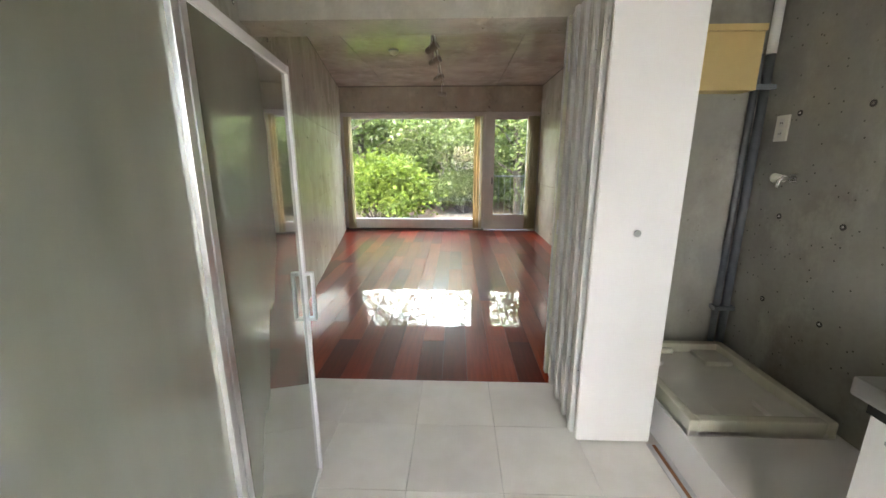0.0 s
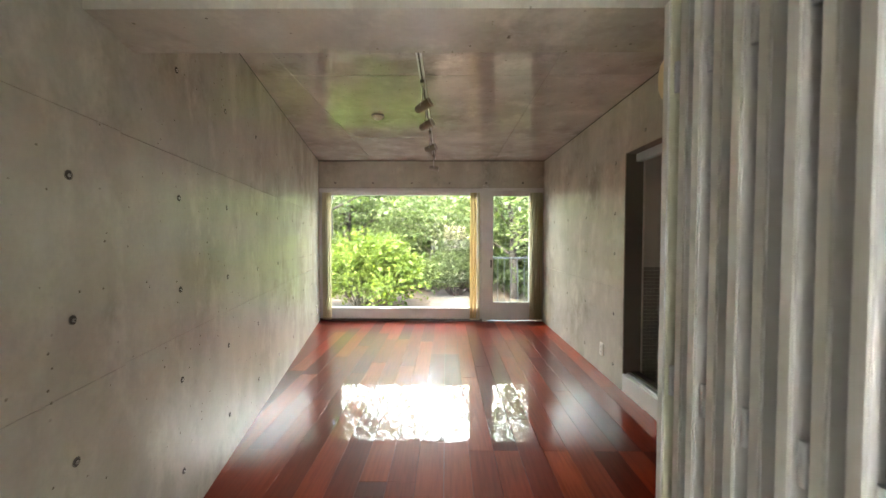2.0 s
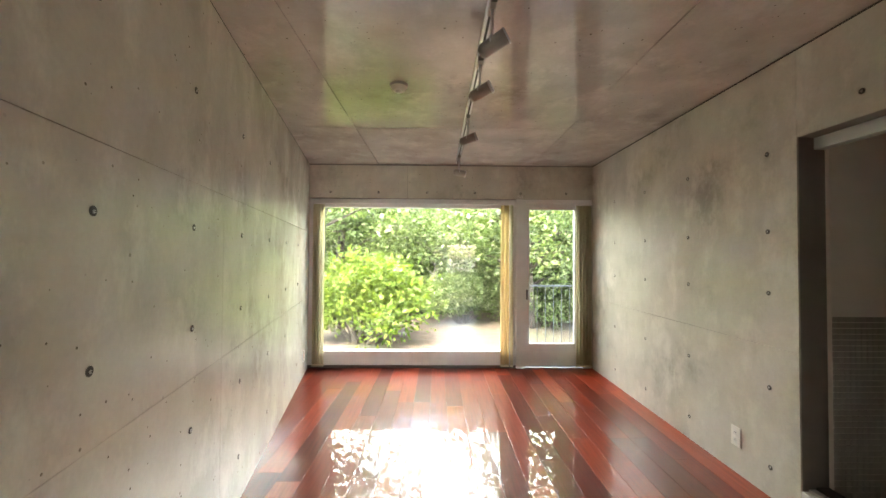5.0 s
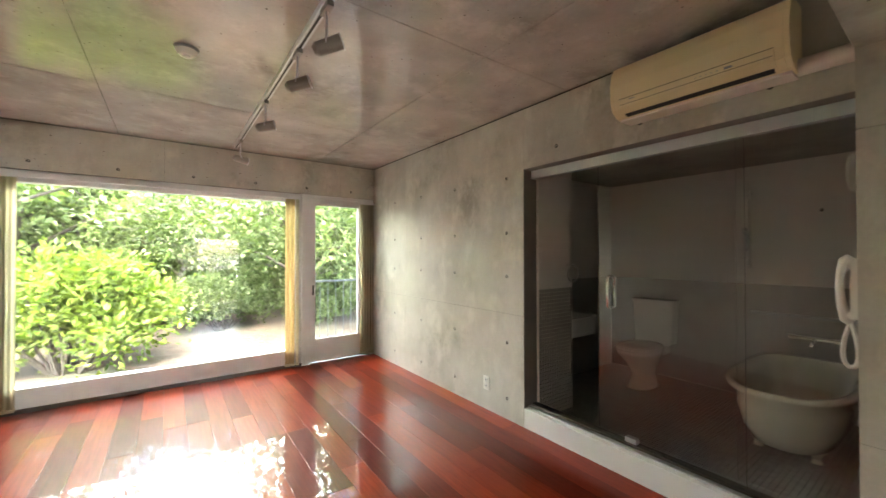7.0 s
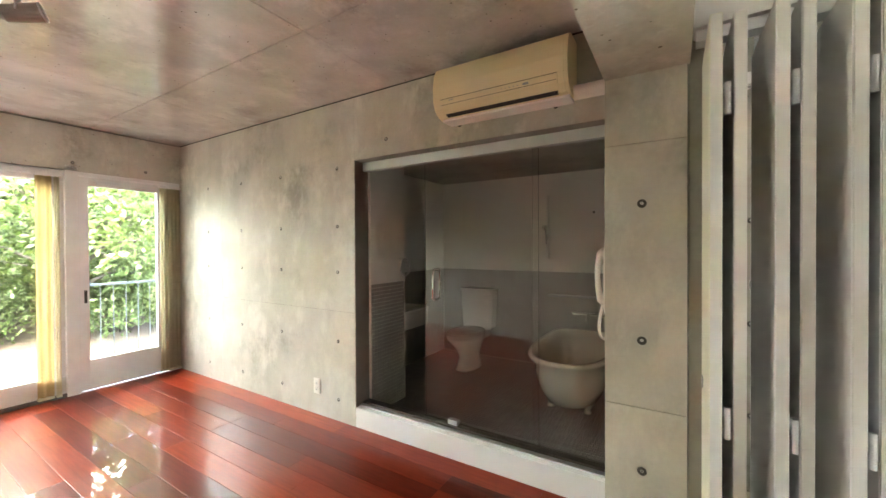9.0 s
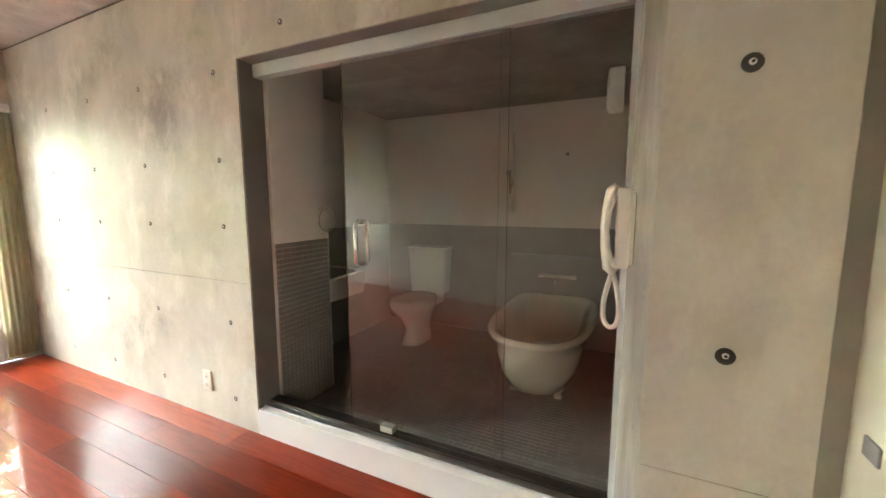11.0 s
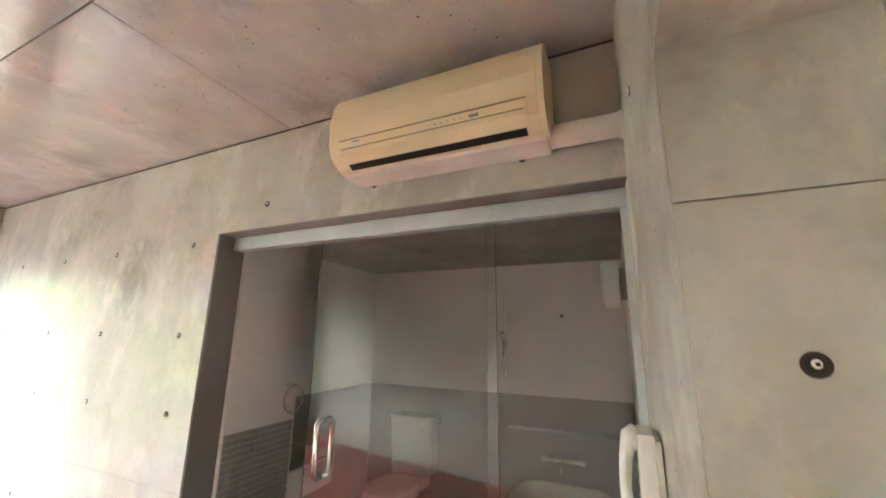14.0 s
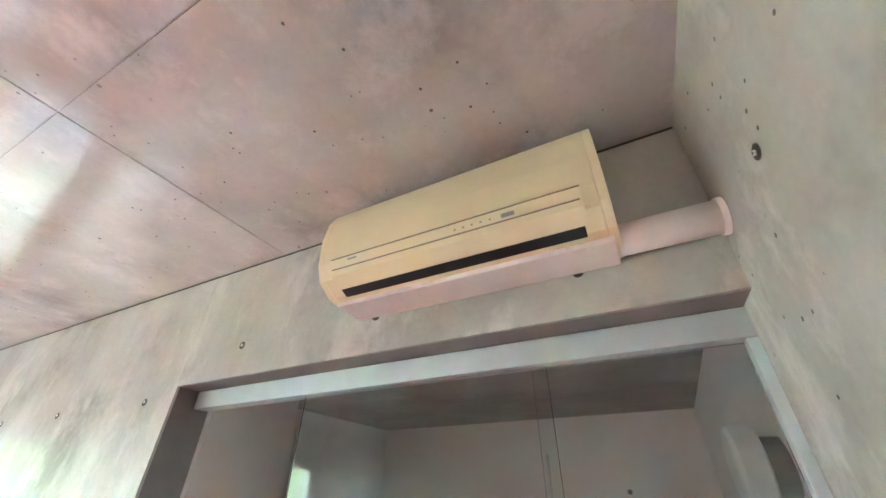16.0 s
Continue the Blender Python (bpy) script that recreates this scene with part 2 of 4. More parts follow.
def box(bm, x0, x1, y0, y1, z0, z1, bevel=0.0, m=None):
    r = bmesh.ops.create_cube(bm, size=1.0)
    vs = r["verts"]
    bmesh.ops.scale(bm, vec=(abs(x1 - x0), abs(y1 - y0), abs(z1 - z0)), verts=vs)
    bmesh.ops.translate(bm, vec=((x0 + x1) / 2, (y0 + y1) / 2, (z0 + z1) / 2), verts=vs)
    if m is not None:
        bmesh.ops.transform(bm, matrix=m, verts=vs)
    if bevel:
        es = list({e for v in vs for e in v.link_edges})
        bmesh.ops.bevel(bm, geom=es, offset=bevel, segments=2, affect="EDGES", profile=0.7)
    return bm


def B(*a, bevel=0.0, m=None):
    return box(bmesh.new(), *a, bevel=bevel, m=m)


def rod(bm, p0, p1, r0, r1=None, seg=12, caps=True):
    p0, p1 = Vector(p0), Vector(p1)
    d = p1 - p0
    mt = Matrix.Translation((p0 + p1) / 2) @ d.to_track_quat("Z", "Y").to_matrix().to_4x4()
    bmesh.ops.create_cone(bm, cap_ends=caps, segments=seg, radius1=r0, radius2=r0 if r1 is None else r1, depth=d.length, matrix=mt)
    return bm


def R(p0, p1, r0, r1=None, seg=12):
    return rod(bmesh.new(), p0, p1, r0, r1, seg)


def tube(bm, pts, r, seg=8):
    """A round tube along a smooth path of points."""
    pts = [Vector(p) for p in pts]
    rings = []
    for i, p in enumerate(pts):
        d = (pts[min(i + 1, len(pts) - 1)] - pts[max(i - 1, 0)]).normalized()
        a = d.orthogonal().normalized() if not rings else (rings[-1][1] - d * rings[-1][1].dot(d)).normalized()
        b = d.cross(a)
        rr = r[i] if isinstance(r, (list, tuple)) else r
        rings.append(([bm.verts.new(p + (a * math.cos(t) + b * math.sin(t)) * rr) for t in [2 * math.pi * k / seg for k in range(seg)]], a))
    for (q, _), (w, _) in zip(rings, rings[1:]):
        for k in range(seg):
            bm.faces.new((q[k], q[(k + 1) % seg], w[(k + 1) % seg], w[k]))
    bm.faces.new(list(reversed(rings[0][0])))
    bm.faces.new(rings[-1][0])
    return bm


def loft(bm, rings, close=True):
    """Skin between rings of points; the first and last ring are capped."""
    vs = [[bm.verts.new(p) for p in ring] for ring in rings]
    n = len(vs[0])
    for q, w in zip(vs, vs[1:]):
        for k in range(n):
            bm.faces.new((q[k], q[(k + 1) % n], w[(k + 1) % n], w[k]))
    if close:
        bm.faces.new(list(reversed(vs[0])))
        bm.faces.new(vs[-1])
    return bm


def oval(cx, cy, z, rx, ry, n=32, p=2.4):
    out = []
    for k in range(n):
        t = 2 * math.pi * k / n
        c, s = math.cos(t), math.sin(t)
        out.append((cx + rx * math.copysign(abs(c) ** (2 / p), c), cy + ry * math.copysign(abs(s) ** (2 / p), s), z))
    return out


def to_mesh(name, bm, material, smooth=False):
    bmesh.ops.recalc_face_normals(bm, faces=bm.faces)
    me = bpy.data.meshes.new(name)
    bm.to_mesh(me)
    bm.free()
    me.materials.append(material)
    if smooth:
        for p in me.polygons:
            p.use_smooth = True
    return me


def part(name, bm, material, parent=None, label="", smooth=False):
    """One mesh under a thing or a part; the bmesh is in world metres."""
    if parent is not None:
        bmesh.ops.translate(bm, vec=-origin(parent), verts=bm.verts)
    ob = new(name, to_mesh(name, bm, material, smooth))
    if parent is not None:
        ob.parent = parent
    if label:
        ob["label"] = label
    return ob


def thing(name, at, label, category, group=""):
    ob = new(name)
    ob.location = at
    ob.empty_display_size = 0.1
    return tagged(ob, label, category, group)


def struct(name, bm, material, label, category):
    return tagged(part(name, bm, material), label, category, kind="structure")


def piece(name, mesh, parent, at, rot=(0, 0, 0)):
    ob = new(name, mesh)
    ob.parent = parent
    ob.location, ob.rotation_euler = at, rot
    return ob


# ---- structure ----
XR, YF, ZC = 1.71, 6.76, 2.465          # right wall, window wall, ceiling
SLANT = math.atan(0.189)                # the long left wall stands askew
XL0 = -1.19 + 0.189 * 3.875


def XL(y):
    return XL0 - 0.189 * y


# floors: a bed under the boards and tiles
floor_bed = struct("floor", B(-2.2, 3.95, -1.5, 7.0, -0.25, -0.014), M_GROUT, "concrete floor bed with red boards and white tiles", "floor")

# left wall, in its own turned frame: y along it, x into the room
WL = Matrix.Translation((XL0, 0, 0)) @ Matrix.Rotation(SLANT, 4, "Z")
wall_west = struct("wall_west", B(-0.25, -0.010, -1.75, 7.2, -0.25, ZC + 0.3), M_CORE, "fair-faced polished concrete wall with tie holes", "wall")
wall_west.matrix_basis = WL
# right wall: the solid stretch, the lintel over the bath opening and the pier beside it
YB0, YB1, ZB = 2.322, 4.12, 1.988       # bath opening
XP, YP = 1.125, 2.300                   # front edge of the pier
wall_east = struct("wall_east", box(B(XR + 0.010, XR + 0.15, YB1, 7.0, -0.25, ZC + 0.3), XR + 0.010, XR + 0.15, YB0, YB1 - 0.002, ZB, ZC + 0.3), M_CORE, "fair-faced concrete wall with a wide bathroom opening", "wall")
wall_pier = struct("wall_pier", B(XP + 0.010, XR + 0.13, 2.045, 2.285, -0.25, ZC + 0.3), M_CORE, "concrete pier between living room and laundry nook", "wall")
beam = struct("beam", B(-1.2, XP + 0.008, 2.04, YP, 1.945, ZC + 0.02), M_CONC, "fair-faced concrete beam over the kitchen threshold", "beam")
wall_north = struct("wall_north", B(-2.1, XR + 0.15, YF + 0.010, YF + 0.2, 2.05, ZC + 0.3), M_CORE, "concrete lintel above the window", "wall")
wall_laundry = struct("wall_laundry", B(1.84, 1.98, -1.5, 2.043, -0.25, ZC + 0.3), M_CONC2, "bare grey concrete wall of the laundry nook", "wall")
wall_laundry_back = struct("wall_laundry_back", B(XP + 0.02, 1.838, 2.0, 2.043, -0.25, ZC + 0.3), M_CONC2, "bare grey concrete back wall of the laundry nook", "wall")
# back wall and its window are unseen, assumed to let daylight into the hall
wall_south = struct("wall_south", box(box(box(B(-0.6, 0.1, -1.5, -1.35, -0.25, ZC + 0.3), 1.5, 1.98, -1.5, -1.35, -0.25, ZC + 0.3), 0.1, 1.5, -1.5, -1.35, -0.25, 0.85), 0.1, 1.5, -1.5, -1.35, 1.8, ZC + 0.3), M_WHITE, "assumed white plaster wall with an unseen kitchen window", "wall")
window_3 = struct("window_3", box(box(B(0.1, 0.15, -1.46, -1.40, 0.85, 1.8), 1.45, 1.5, -1.46, -1.40, 0.85, 1.8), 0.15, 1.45, -1.46, -1.40, 1.75, 1.8), M_FRAME, "assumed white framed kitchen window, out of view", "window")
_p = part("pane", B(0.15, 1.45, -1.435, -1.429, 0.85, 1.75), M_GLASS, window_3)
_p.visible_shadow = False

# ceiling of cast slabs with joints, one mesh
bm = B(-2.2, 3.95, -1.5, 7.0, ZC + 0.012, ZC + 0.3)
G = 0.0025
for y0, y1 in ((-1.5, 2.04), (YP, 3.72), (3.72, 5.44), (5.44, YF + 0.01)):
    for x0, x1 in ((-2.1, -0.90), (-0.90, 0.95), (0.95, XR + 0.02)):
        box(bm, x0 + G, x1 - G, y0 + G, y1 - G, ZC, ZC + 0.0125)
struct("ceiling", bm, M_CEIL, "polished concrete ceiling with formwork joints", "ceiling")
# unseen roof slab, added so its edges keep daylight out of the joints
struct("roof", B(-2.6, 4.2, -1.8, 7.2, ZC + 0.3, ZC + 0.45), M_CONC2, "unseen concrete roof slab added to block daylight", "roof")

# bathroom shell
ZF = 0.03
XB = 3.80
YN = 4.62
struct("bath_floor_bed", B(1.86, XB, YB0 - 0.3, YN, -0.012, ZF - 0.006), M_GROUT, "grey bathroom screed under mosaic", "floor")
wall_bath_back = struct("wall_bath_back", B(XB, XB + 0.15, YB0 - 0.3, YN + 0.15, -0.25, ZC + 0.3), M_WBATH, "pale painted bathroom wall above grey mosaic", "wall")
wall_bath_north = struct("wall_bath_north", B(1.862, XB, YN, YN + 0.15, -0.25, ZC + 0.3), M_WBATH, "pale painted bathroom wall behind the basin", "wall")
wall_bath_south = struct("wall_bath_south", B(1.86, XB, YB0 - 0.13, YB0 + 0.003, -0.01, ZC + 0.3), M_WBATH, "pale painted bathroom wall beside the tub", "wall")
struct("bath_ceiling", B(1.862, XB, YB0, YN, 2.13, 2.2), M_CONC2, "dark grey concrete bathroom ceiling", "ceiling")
wall_screen = struct("wall_screen", B(1.862, 2.295, 4.10, 4.18, ZF - 0.01, 2.128), M_WBATH, "pale screen wall with mosaic dado in the bathroom", "wall")

# curb and jambs of the bath opening
struct("curb", B(XR - 0.002, XR + 0.148, YB0 + 0.002, YB1 - 0.004, -0.013, 0.145, bevel=0.003), M_WHITE, "white painted curb under the glass screen", "curb")


# ---- formwork panels and tie holes ----
def tie_mesh(r):
    bm = bmesh.new()
    for z, r0, r1 in ((0.0008, r, r), (0.0016, r * 0.80, r * 0.74)):
        bmesh.ops.create_cone(bm, cap_ends=True, segments=18, radius1=r0, radius2=r1, depth=0.0016, matrix=Matrix.Translation((0, 0, z)))
    me = to_mesh("tie_hole", bm, M_RING)
    me.materials.append(M_HOLE)
    me.materials.append(M_EDGE)
    for p in me.polygons:
        if p.center.z > 0.0012:
            p.material_index = 1
    bm = bmesh.new()
    bm.from_mesh(me)
    r2 = bmesh.ops.create_cone(bm, cap_ends=True, segments=10, radius1=r * 0.40, radius2=r * 0.30, depth=0.004, matrix=Matrix.Translation((r * 0.08, 0, 0.003)))
    for f in {f for v in r2["verts"] for f in v.link_faces}:
        f.material_index = 2
    r3 = bmesh.ops.create_cone(bm, cap_ends=True, segments=10, radius1=r * 0.17, radius2=r * 0.17, depth=0.001, matrix=Matrix.Translation((r * 0.08, 0, 0.0055)))
    for f in {f for v in r3["verts"] for f in v.link_faces}:
        f.material_index = 1
    bm.to_mesh(me)
    bm.free()
    return me


TIE = tie_mesh(0.0135)
TIE_BIG = tie_mesh(0.0150)


def panels_x(parent, x, facing, ys, zs, t=0.0115, g=0.0011, tone=None):
    """Cast panels on a wall whose face lies at x; facing: +1 or -1."""
    for y0, y1 in zip(ys, ys[1:]):
        for z0, z1 in zip(zs, zs[1:]):
            a, b = (x - t, x) if facing > 0 else (x, x + t)
            ob = new("panel", to_mesh("panel", B(a, b, y0 + g, y1 - g, z0 + g, z1 - g), tone or M_CONC))
            ob.parent = parent


def panels_y(parent, y, facing, xs, zs, t=0.0115, g=0.0011):
    for x0, x1 in zip(xs, xs[1:]):
        for z0, z1 in zip(zs, zs[1:]):
            a, b = (y - t, y) if facing > 0 else (y, y + t)
            ob = new("panel", to_mesh("panel", B(x0 + g, x1 - g, a, b, z0 + g, z1 - g), M_CONC))
            ob.parent = parent


K = 1 / math.cos(SLANT)
panels_x(wall_west, 0.014, +1, [-1.75, 0.4 * K, 2.19 * K], [-0.012, 0.86, 1.64, ZC - 0.012], t=0.0255)
panels_x(wall_west, 0.0, +1, [2.19 * K, 4.0 * K, 5.8 * K, 7.1 * K], [-0.012, 0.86, 1.64, ZC - 0.012])
for i, y in enumerate((1.97, 2.585, 3.12, 3.68, 4.27, 4.87, 5.45, 6.03)):
    for z in (2.01, 1.46, 1.06, 0.66, 0.25):
        piece("tie_hole", TIE, wall_west, (0.0 if y > 2.19 else 0.014, y * K, z), (0, radians(90), 0))
panels_x(wall_east, XR, -1, [YB1, 5.93, YF + 0.1], [-0.012, 0.85, ZC - 0.012])
panels_x(wall_east, XR, -1, [YB0, YB1], [ZB, ZC - 0.012])
for y in (4.30, 4.99, 5.585, 6.175):
    for z in (1.947, 1.503, 1.152, 0.615, 0.165):
        piece("tie_hole", TIE, wall_east, (XR, y, z), (0, radians(-90), 0))
for y in (3.81, 3.22, 2.63):
    piece("tie_hole", TIE, wall_east, (XR, y, 2.10), (0, radians(-90), 0))
panels_x(wall_pier, XP, -1, [2.047, YP + 0.0005], [-0.012, 0.785, 1.705, 1.945])
side = bmesh.new()
loft(side, [[(XP + 0.0118, 2.284, z), (XR + 0.128, 2.284, z), (XR + 0.128, 2.329, z), (XP + 0.0118, YP, z)] for z in (-0.012, ZC - 0.004)])
side_panel = new("panel", to_mesh("panel", side, M_CONC))
side_panel.parent = wall_pier
for z in (1.495, 1.02, 0.565, 0.10):
    piece("tie_hole", TIE_BIG, wall_pier, (XP, 2.18, z), (0, radians(-90), 0))
piece("tie_hole", TIE, wall_pier, (1.43, 2.3148, 2.085), (radians(-90), 0, radians(2.3)))
for x in (-0.868, -0.363, 0.24, 0.85):
    piece("tie_hole", TIE, beam, (x, 2.04, 2.09), (radians(90), 0, 0))
panels_y(wall_north, YF, -1, [-2.0, -0.55, 1.25, XR], [2.05, ZC - 0.012])
for x in (-1.48, -0.90, -0.31, 0.27, 0.83, 1.39):
    piece("tie_hole", TIE, wall_north, (x, YF, 2.125), (radians(90), 0, 0))
for y in (1.48, 1.79, 1.17, 0.8):
    for z in (1.46, 0.99, 0.57):
        piece("tie_hole", TIE, wall_laundry, (1.84, y, z), (0, radians(-90), 0))

# dirt and shade of the open wall-ceiling joint, coloured in as a dark strip
joint_east = struct("trim_east", B(XR + 0.0035, XR + 0.012, YB0 + 0.002, YF - 0.002, ZC - 0.0115, ZC - 0.0008), M_HOLE, "dark strip of dirt and shade in the open wall-ceiling joint", "joint")
joint_west = struct("trim_west", B(-0.012, -0.0035, 2.34 * K, 7.0, ZC - 0.0115, ZC - 0.0008), M_HOLE, "dark strip of dirt and shade in the open wall-ceiling joint", "joint")
joint_west.matrix_basis = WL

# ---- window wall ----
YW = YF + 0.03
window_1 = struct("window_1", box(box(box(B(-1.80, -1.58, YW, YW + 0.09, 0.20, 1.945, bevel=0.004), 0.70, 0.775, YW, YW + 0.09, 0.20, 1.945, bevel=0.004),
                                      -1.80, 0.775, YW - 0.01, YW + 0.10, 1.945, 2.048, bevel=0.004),
                                  -1.80, 0.775, YW - 0.015, YW + 0.10, 0.02, 0.20, bevel=0.006), M_FRAME, "large fixed window in a white frame", "window")
_p = part("pane", B(-1.58, 0.70, YW + 0.04, YW + 0.046, 0.20, 1.945), M_GLASS, window_1)
_p.visible_shadow = False
part("blind_rail", B(-1.74, 0.76, YW - 0.05, YW - 0.012, 1.985, 2.02, bevel=0.004), M_FRAME, window_1, "slim white curtain rail")
part("sill", B(-1.80, 0.775, YW - 0.03, YW - 0.016, -0.012, 0.035), M_STEEL, window_1, "dark lower sill strip")
door_1 = struct("door_1", box(box(B(0.777, 0.87, YW - 0.03, YW + 0.10, -0.012, 2.10, bevel=0.004), 1.60, XR - 0.002, YW - 0.02, YW + 0.10, -0.012, 2.06, bevel=0.004),
                              0.87, 1.60, YW - 0.02, YW + 0.10, 2.015, 2.06, bevel=0.003), M_FRAME, "white balcony door frame", "door")
leaf = part("leaf", box(box(box(B(0.872, 0.945, YW, YW + 0.05, 0.01, 2.013, bevel=0.004), 1.50, 1.598, YW, YW + 0.05, 0.01, 2.013, bevel=0.004),
                            0.945, 1.50, YW, YW + 0.05, 1.93, 2.013, bevel=0.003), 0.945, 1.50, YW, YW + 0.05, 0.01, 0.29, bevel=0.004), M_FRAME, door_1)
_p = part("pane", B(0.945, 1.50, YW + 0.022, YW + 0.028, 0.29, 1.93), M_GLASS, leaf)
_p.visible_shadow = False
part("handle", B(0.905, 0.925, YW - 0.02, YW - 0.001, 0.83, 0.95, bevel=0.004), M_BLACK, leaf, "black lever handle")
part("closer", B(1.0, 1.18, YW - 0.03, YW - 0.001, 1.955, 1.985, bevel=0.004), M_ALU, leaf, "small silver door closer")


def curtain(name, x0, x1, y, mat, label, amp=0.010, waves=4):
    bm = bmesh.new()
    n = waves * 8
    cols = []
    for i in range(n + 1):
        u = i / n
        cols.append([bm.verts.new((x0 + (x1 - x0) * u, y + amp * math.sin(u * waves * 2 * math.pi) * (0.75 + 0.25 * (1 - k / 6)), 0.04 + (1.985 - 0.04) * k / 6)) for k in range(7)])
    for a, b in zip(cols, cols[1:]):
        for k in range(6):
            bm.faces.new((a[k], b[k], b[k + 1], a[k + 1]))
    bmesh.ops.solidify(bm, geom=bm.faces[:], thickness=0.003)
    c = thing(name, ((x0 + x1) / 2, y, 0.04), label, "curtain", "window curtains")
    part("cloth", bm, mat, c, smooth=True)
    part("heading", B(x0 - 0.005, x1 + 0.005, y - 0.02, y + 0.02, 1.975, 1.992, bevel=0.003), M_FRAME, c, "white heading tape")
    part("weight", B(x0, x1, y - 0.02, y + 0.02, 0.028, 0.05, bevel=0.003), M_CURT, c, "weighted beige hem")


curtain("curtain", -1.68, -1.54, YW - 0.045, M_CURT, "narrow beige pleated curtain drawn back beside the window", waves=4)
curtain("curtain", 0.585, 0.69, YW - 0.045, M_CURT2, "ochre pleated curtain drawn back at the window post", 0.014, 2)
curtain("curtain", 0.70, 0.735, YW - 0.055, M_CURT, "pale curtain edge beside the ochre curtain", 0.010, 2)
curtain("curtain", 1.50, 1.69, YW - 0.055, M_CURT, "beige pleated curtain drawn back beside the balcony door", waves=5)

# ---- ceiling fixtures ----
tr = thing("track_light_rail", (0.045, 4.8, ZC), "grey ceiling track with four spotlights below", "track light")
part("rail", B(0.027, 0.063, 3.0, 6.55, ZC - 0.035, ZC - 0.001, bevel=0.003), M_ALU, tr)
part("slot", B(0.039, 0.051, 3.02, 6.53, ZC - 0.0365, ZC - 0.0345), M_BLACK, tr, "dark slot of the track")
part("feed_box", B(0.023, 0.067, 2.93, 3.0, ZC - 0.04, ZC - 0.001, bevel=0.004), M_ALU, tr)


def spotlight(y, yaw, tilt):
    sp = thing("spotlight", (0.045, y, ZC - 0.036), "small grey aluminium spotlight hanging from the ceiling track", "spotlight", "track spotlights")
    part("adapter", B(0.030, 0.060, y - 0.05, y + 0.05, ZC - 0.062, ZC - 0.036, bevel=0.004), M_SPOT, sp)
    part("stem", R((0.045, y, ZC - 0.19), (0.045, y, ZC - 0.06), 0.006), M_ALU, sp)
    c = Vector((0.045, y, ZC - 0.215))
    d = Vector((math.sin(radians(yaw)) * math.cos(radians(tilt)), math.cos(radians(yaw)) * math.cos(radians(tilt)), math.sin(radians(tilt))))
    hd = part("head", rod(R(c - d * 0.045, c + d * 0.065, 0.031, 0.034, 20), c - d * 0.062, c - d * 0.045, 0.018, 0.031, 20), M_SPOT, sp)
    part("rim", R(c + d * 0.065, c + d * 0.071, 0.036, 0.036, 20), M_ALU, hd)
    part("reflector", R(c + d * 0.0705, c + d * 0.0725, 0.029, 0.029, 20), M_GREYP, hd, "dim lens of the unlit lamp")
    for sgn in (-1, 1):
        n = d.cross(Vector((0, 0, 1))).normalized() * 0.034 * sgn
        part("yoke", tube(bmesh.new(), [c + n, c + n * 0.95 + Vector((0, 0, 0.03)), Vector((0.045, y, ZC - 0.185))], 0.003, 6), M_ALU, sp)


for y, yaw, tilt in ((3.75, 115, 24), (4.22, 120, 18), (5.06, 110, 16), (6.22, 80, -8)):
    spotlight(y, yaw, tilt)
sd = thing("smoke_detector", (-0.44, 4.61, ZC), "round white ceiling smoke detector", "smoke detector")
part("base", R((-0.44, 4.61, ZC - 0.014), (-0.44, 4.61, ZC - 0.0005), 0.058, 0.06, 28), M_GREYP, sd)
part("cap", R((-0.44, 4.61, ZC - 0.04), (-0.44, 4.61, ZC - 0.014), 0.036, 0.054, 28), M_PLAST, sd)
part("sensor", R((-0.44, 4.61, ZC - 0.05), (-0.44, 4.61, ZC - 0.04), 0.018, 0.02, 18), M_EDGE, sd)


# ---- sockets ----
def socket(name, face, y, z, normal, label):
    """A small switch or socket plate on a wall facing along x."""
    s = thing(name, (face, y, z), label, "socket")
    a, b = sorted((face, face + normal * 0.009))
    part("plate", B(a, b, y - 0.036, y + 0.036, z - 0.06, z + 0.06, bevel=0.003), M_PLAST, s)
    a, b = sorted((face + normal * 0.0085, face + normal * 0.0115))
    for dz in (-0.024, 0.024):
        part("insert", B(a, b, y - 0.013, y + 0.013, z + dz - 0.018, z + dz + 0.018), M_EDGE, s)
        for dy in (-0.005, 0.005):
            a2, b2 = sorted((face + normal * 0.0112, face + normal * 0.0122))
            part("slot", B(a2, b2, y + dy - 0.0012, y + dy + 0.0012, z + dz - 0.005, z + dz + 0.005), M_BLACK, s)
    return s


socket("wall_socket", XR, 4.54, 0.23, -1, "white double wall socket on concrete near the floor")
so = socket("wall_socket", 0.0, 0.0, 0.0, 1, "small white wall socket low on the long concrete wall")
so.matrix_basis = WL @ Matrix.Translation((0.0, 6.45 * K, 0.23))
socket("wall_switch", 1.84, 1.87, 1.40, -1, "white switch plate above the washing machine tap")

# ---- air conditioner ----
ac = thing("air_conditioner", (1.60, 2.88, 2.2), "yellowed wall-mounted air conditioner above the bathroom opening", "air conditioner")
AY0, AY1 = 2.522, 3.288


def ac_profile(y, s=1.0):
    pts = [(XR - 0.001, 2.085), (1.64, 2.075), (1.575, 2.085), (1.53, 2.115), (1.512, 2.16), (1.508, 2.24), (1.52, 2.31), (1.545, 2.355), (1.58, 2.375), (XR - 0.001, 2.378)]
    return [(x, y, z) for x, z in pts]


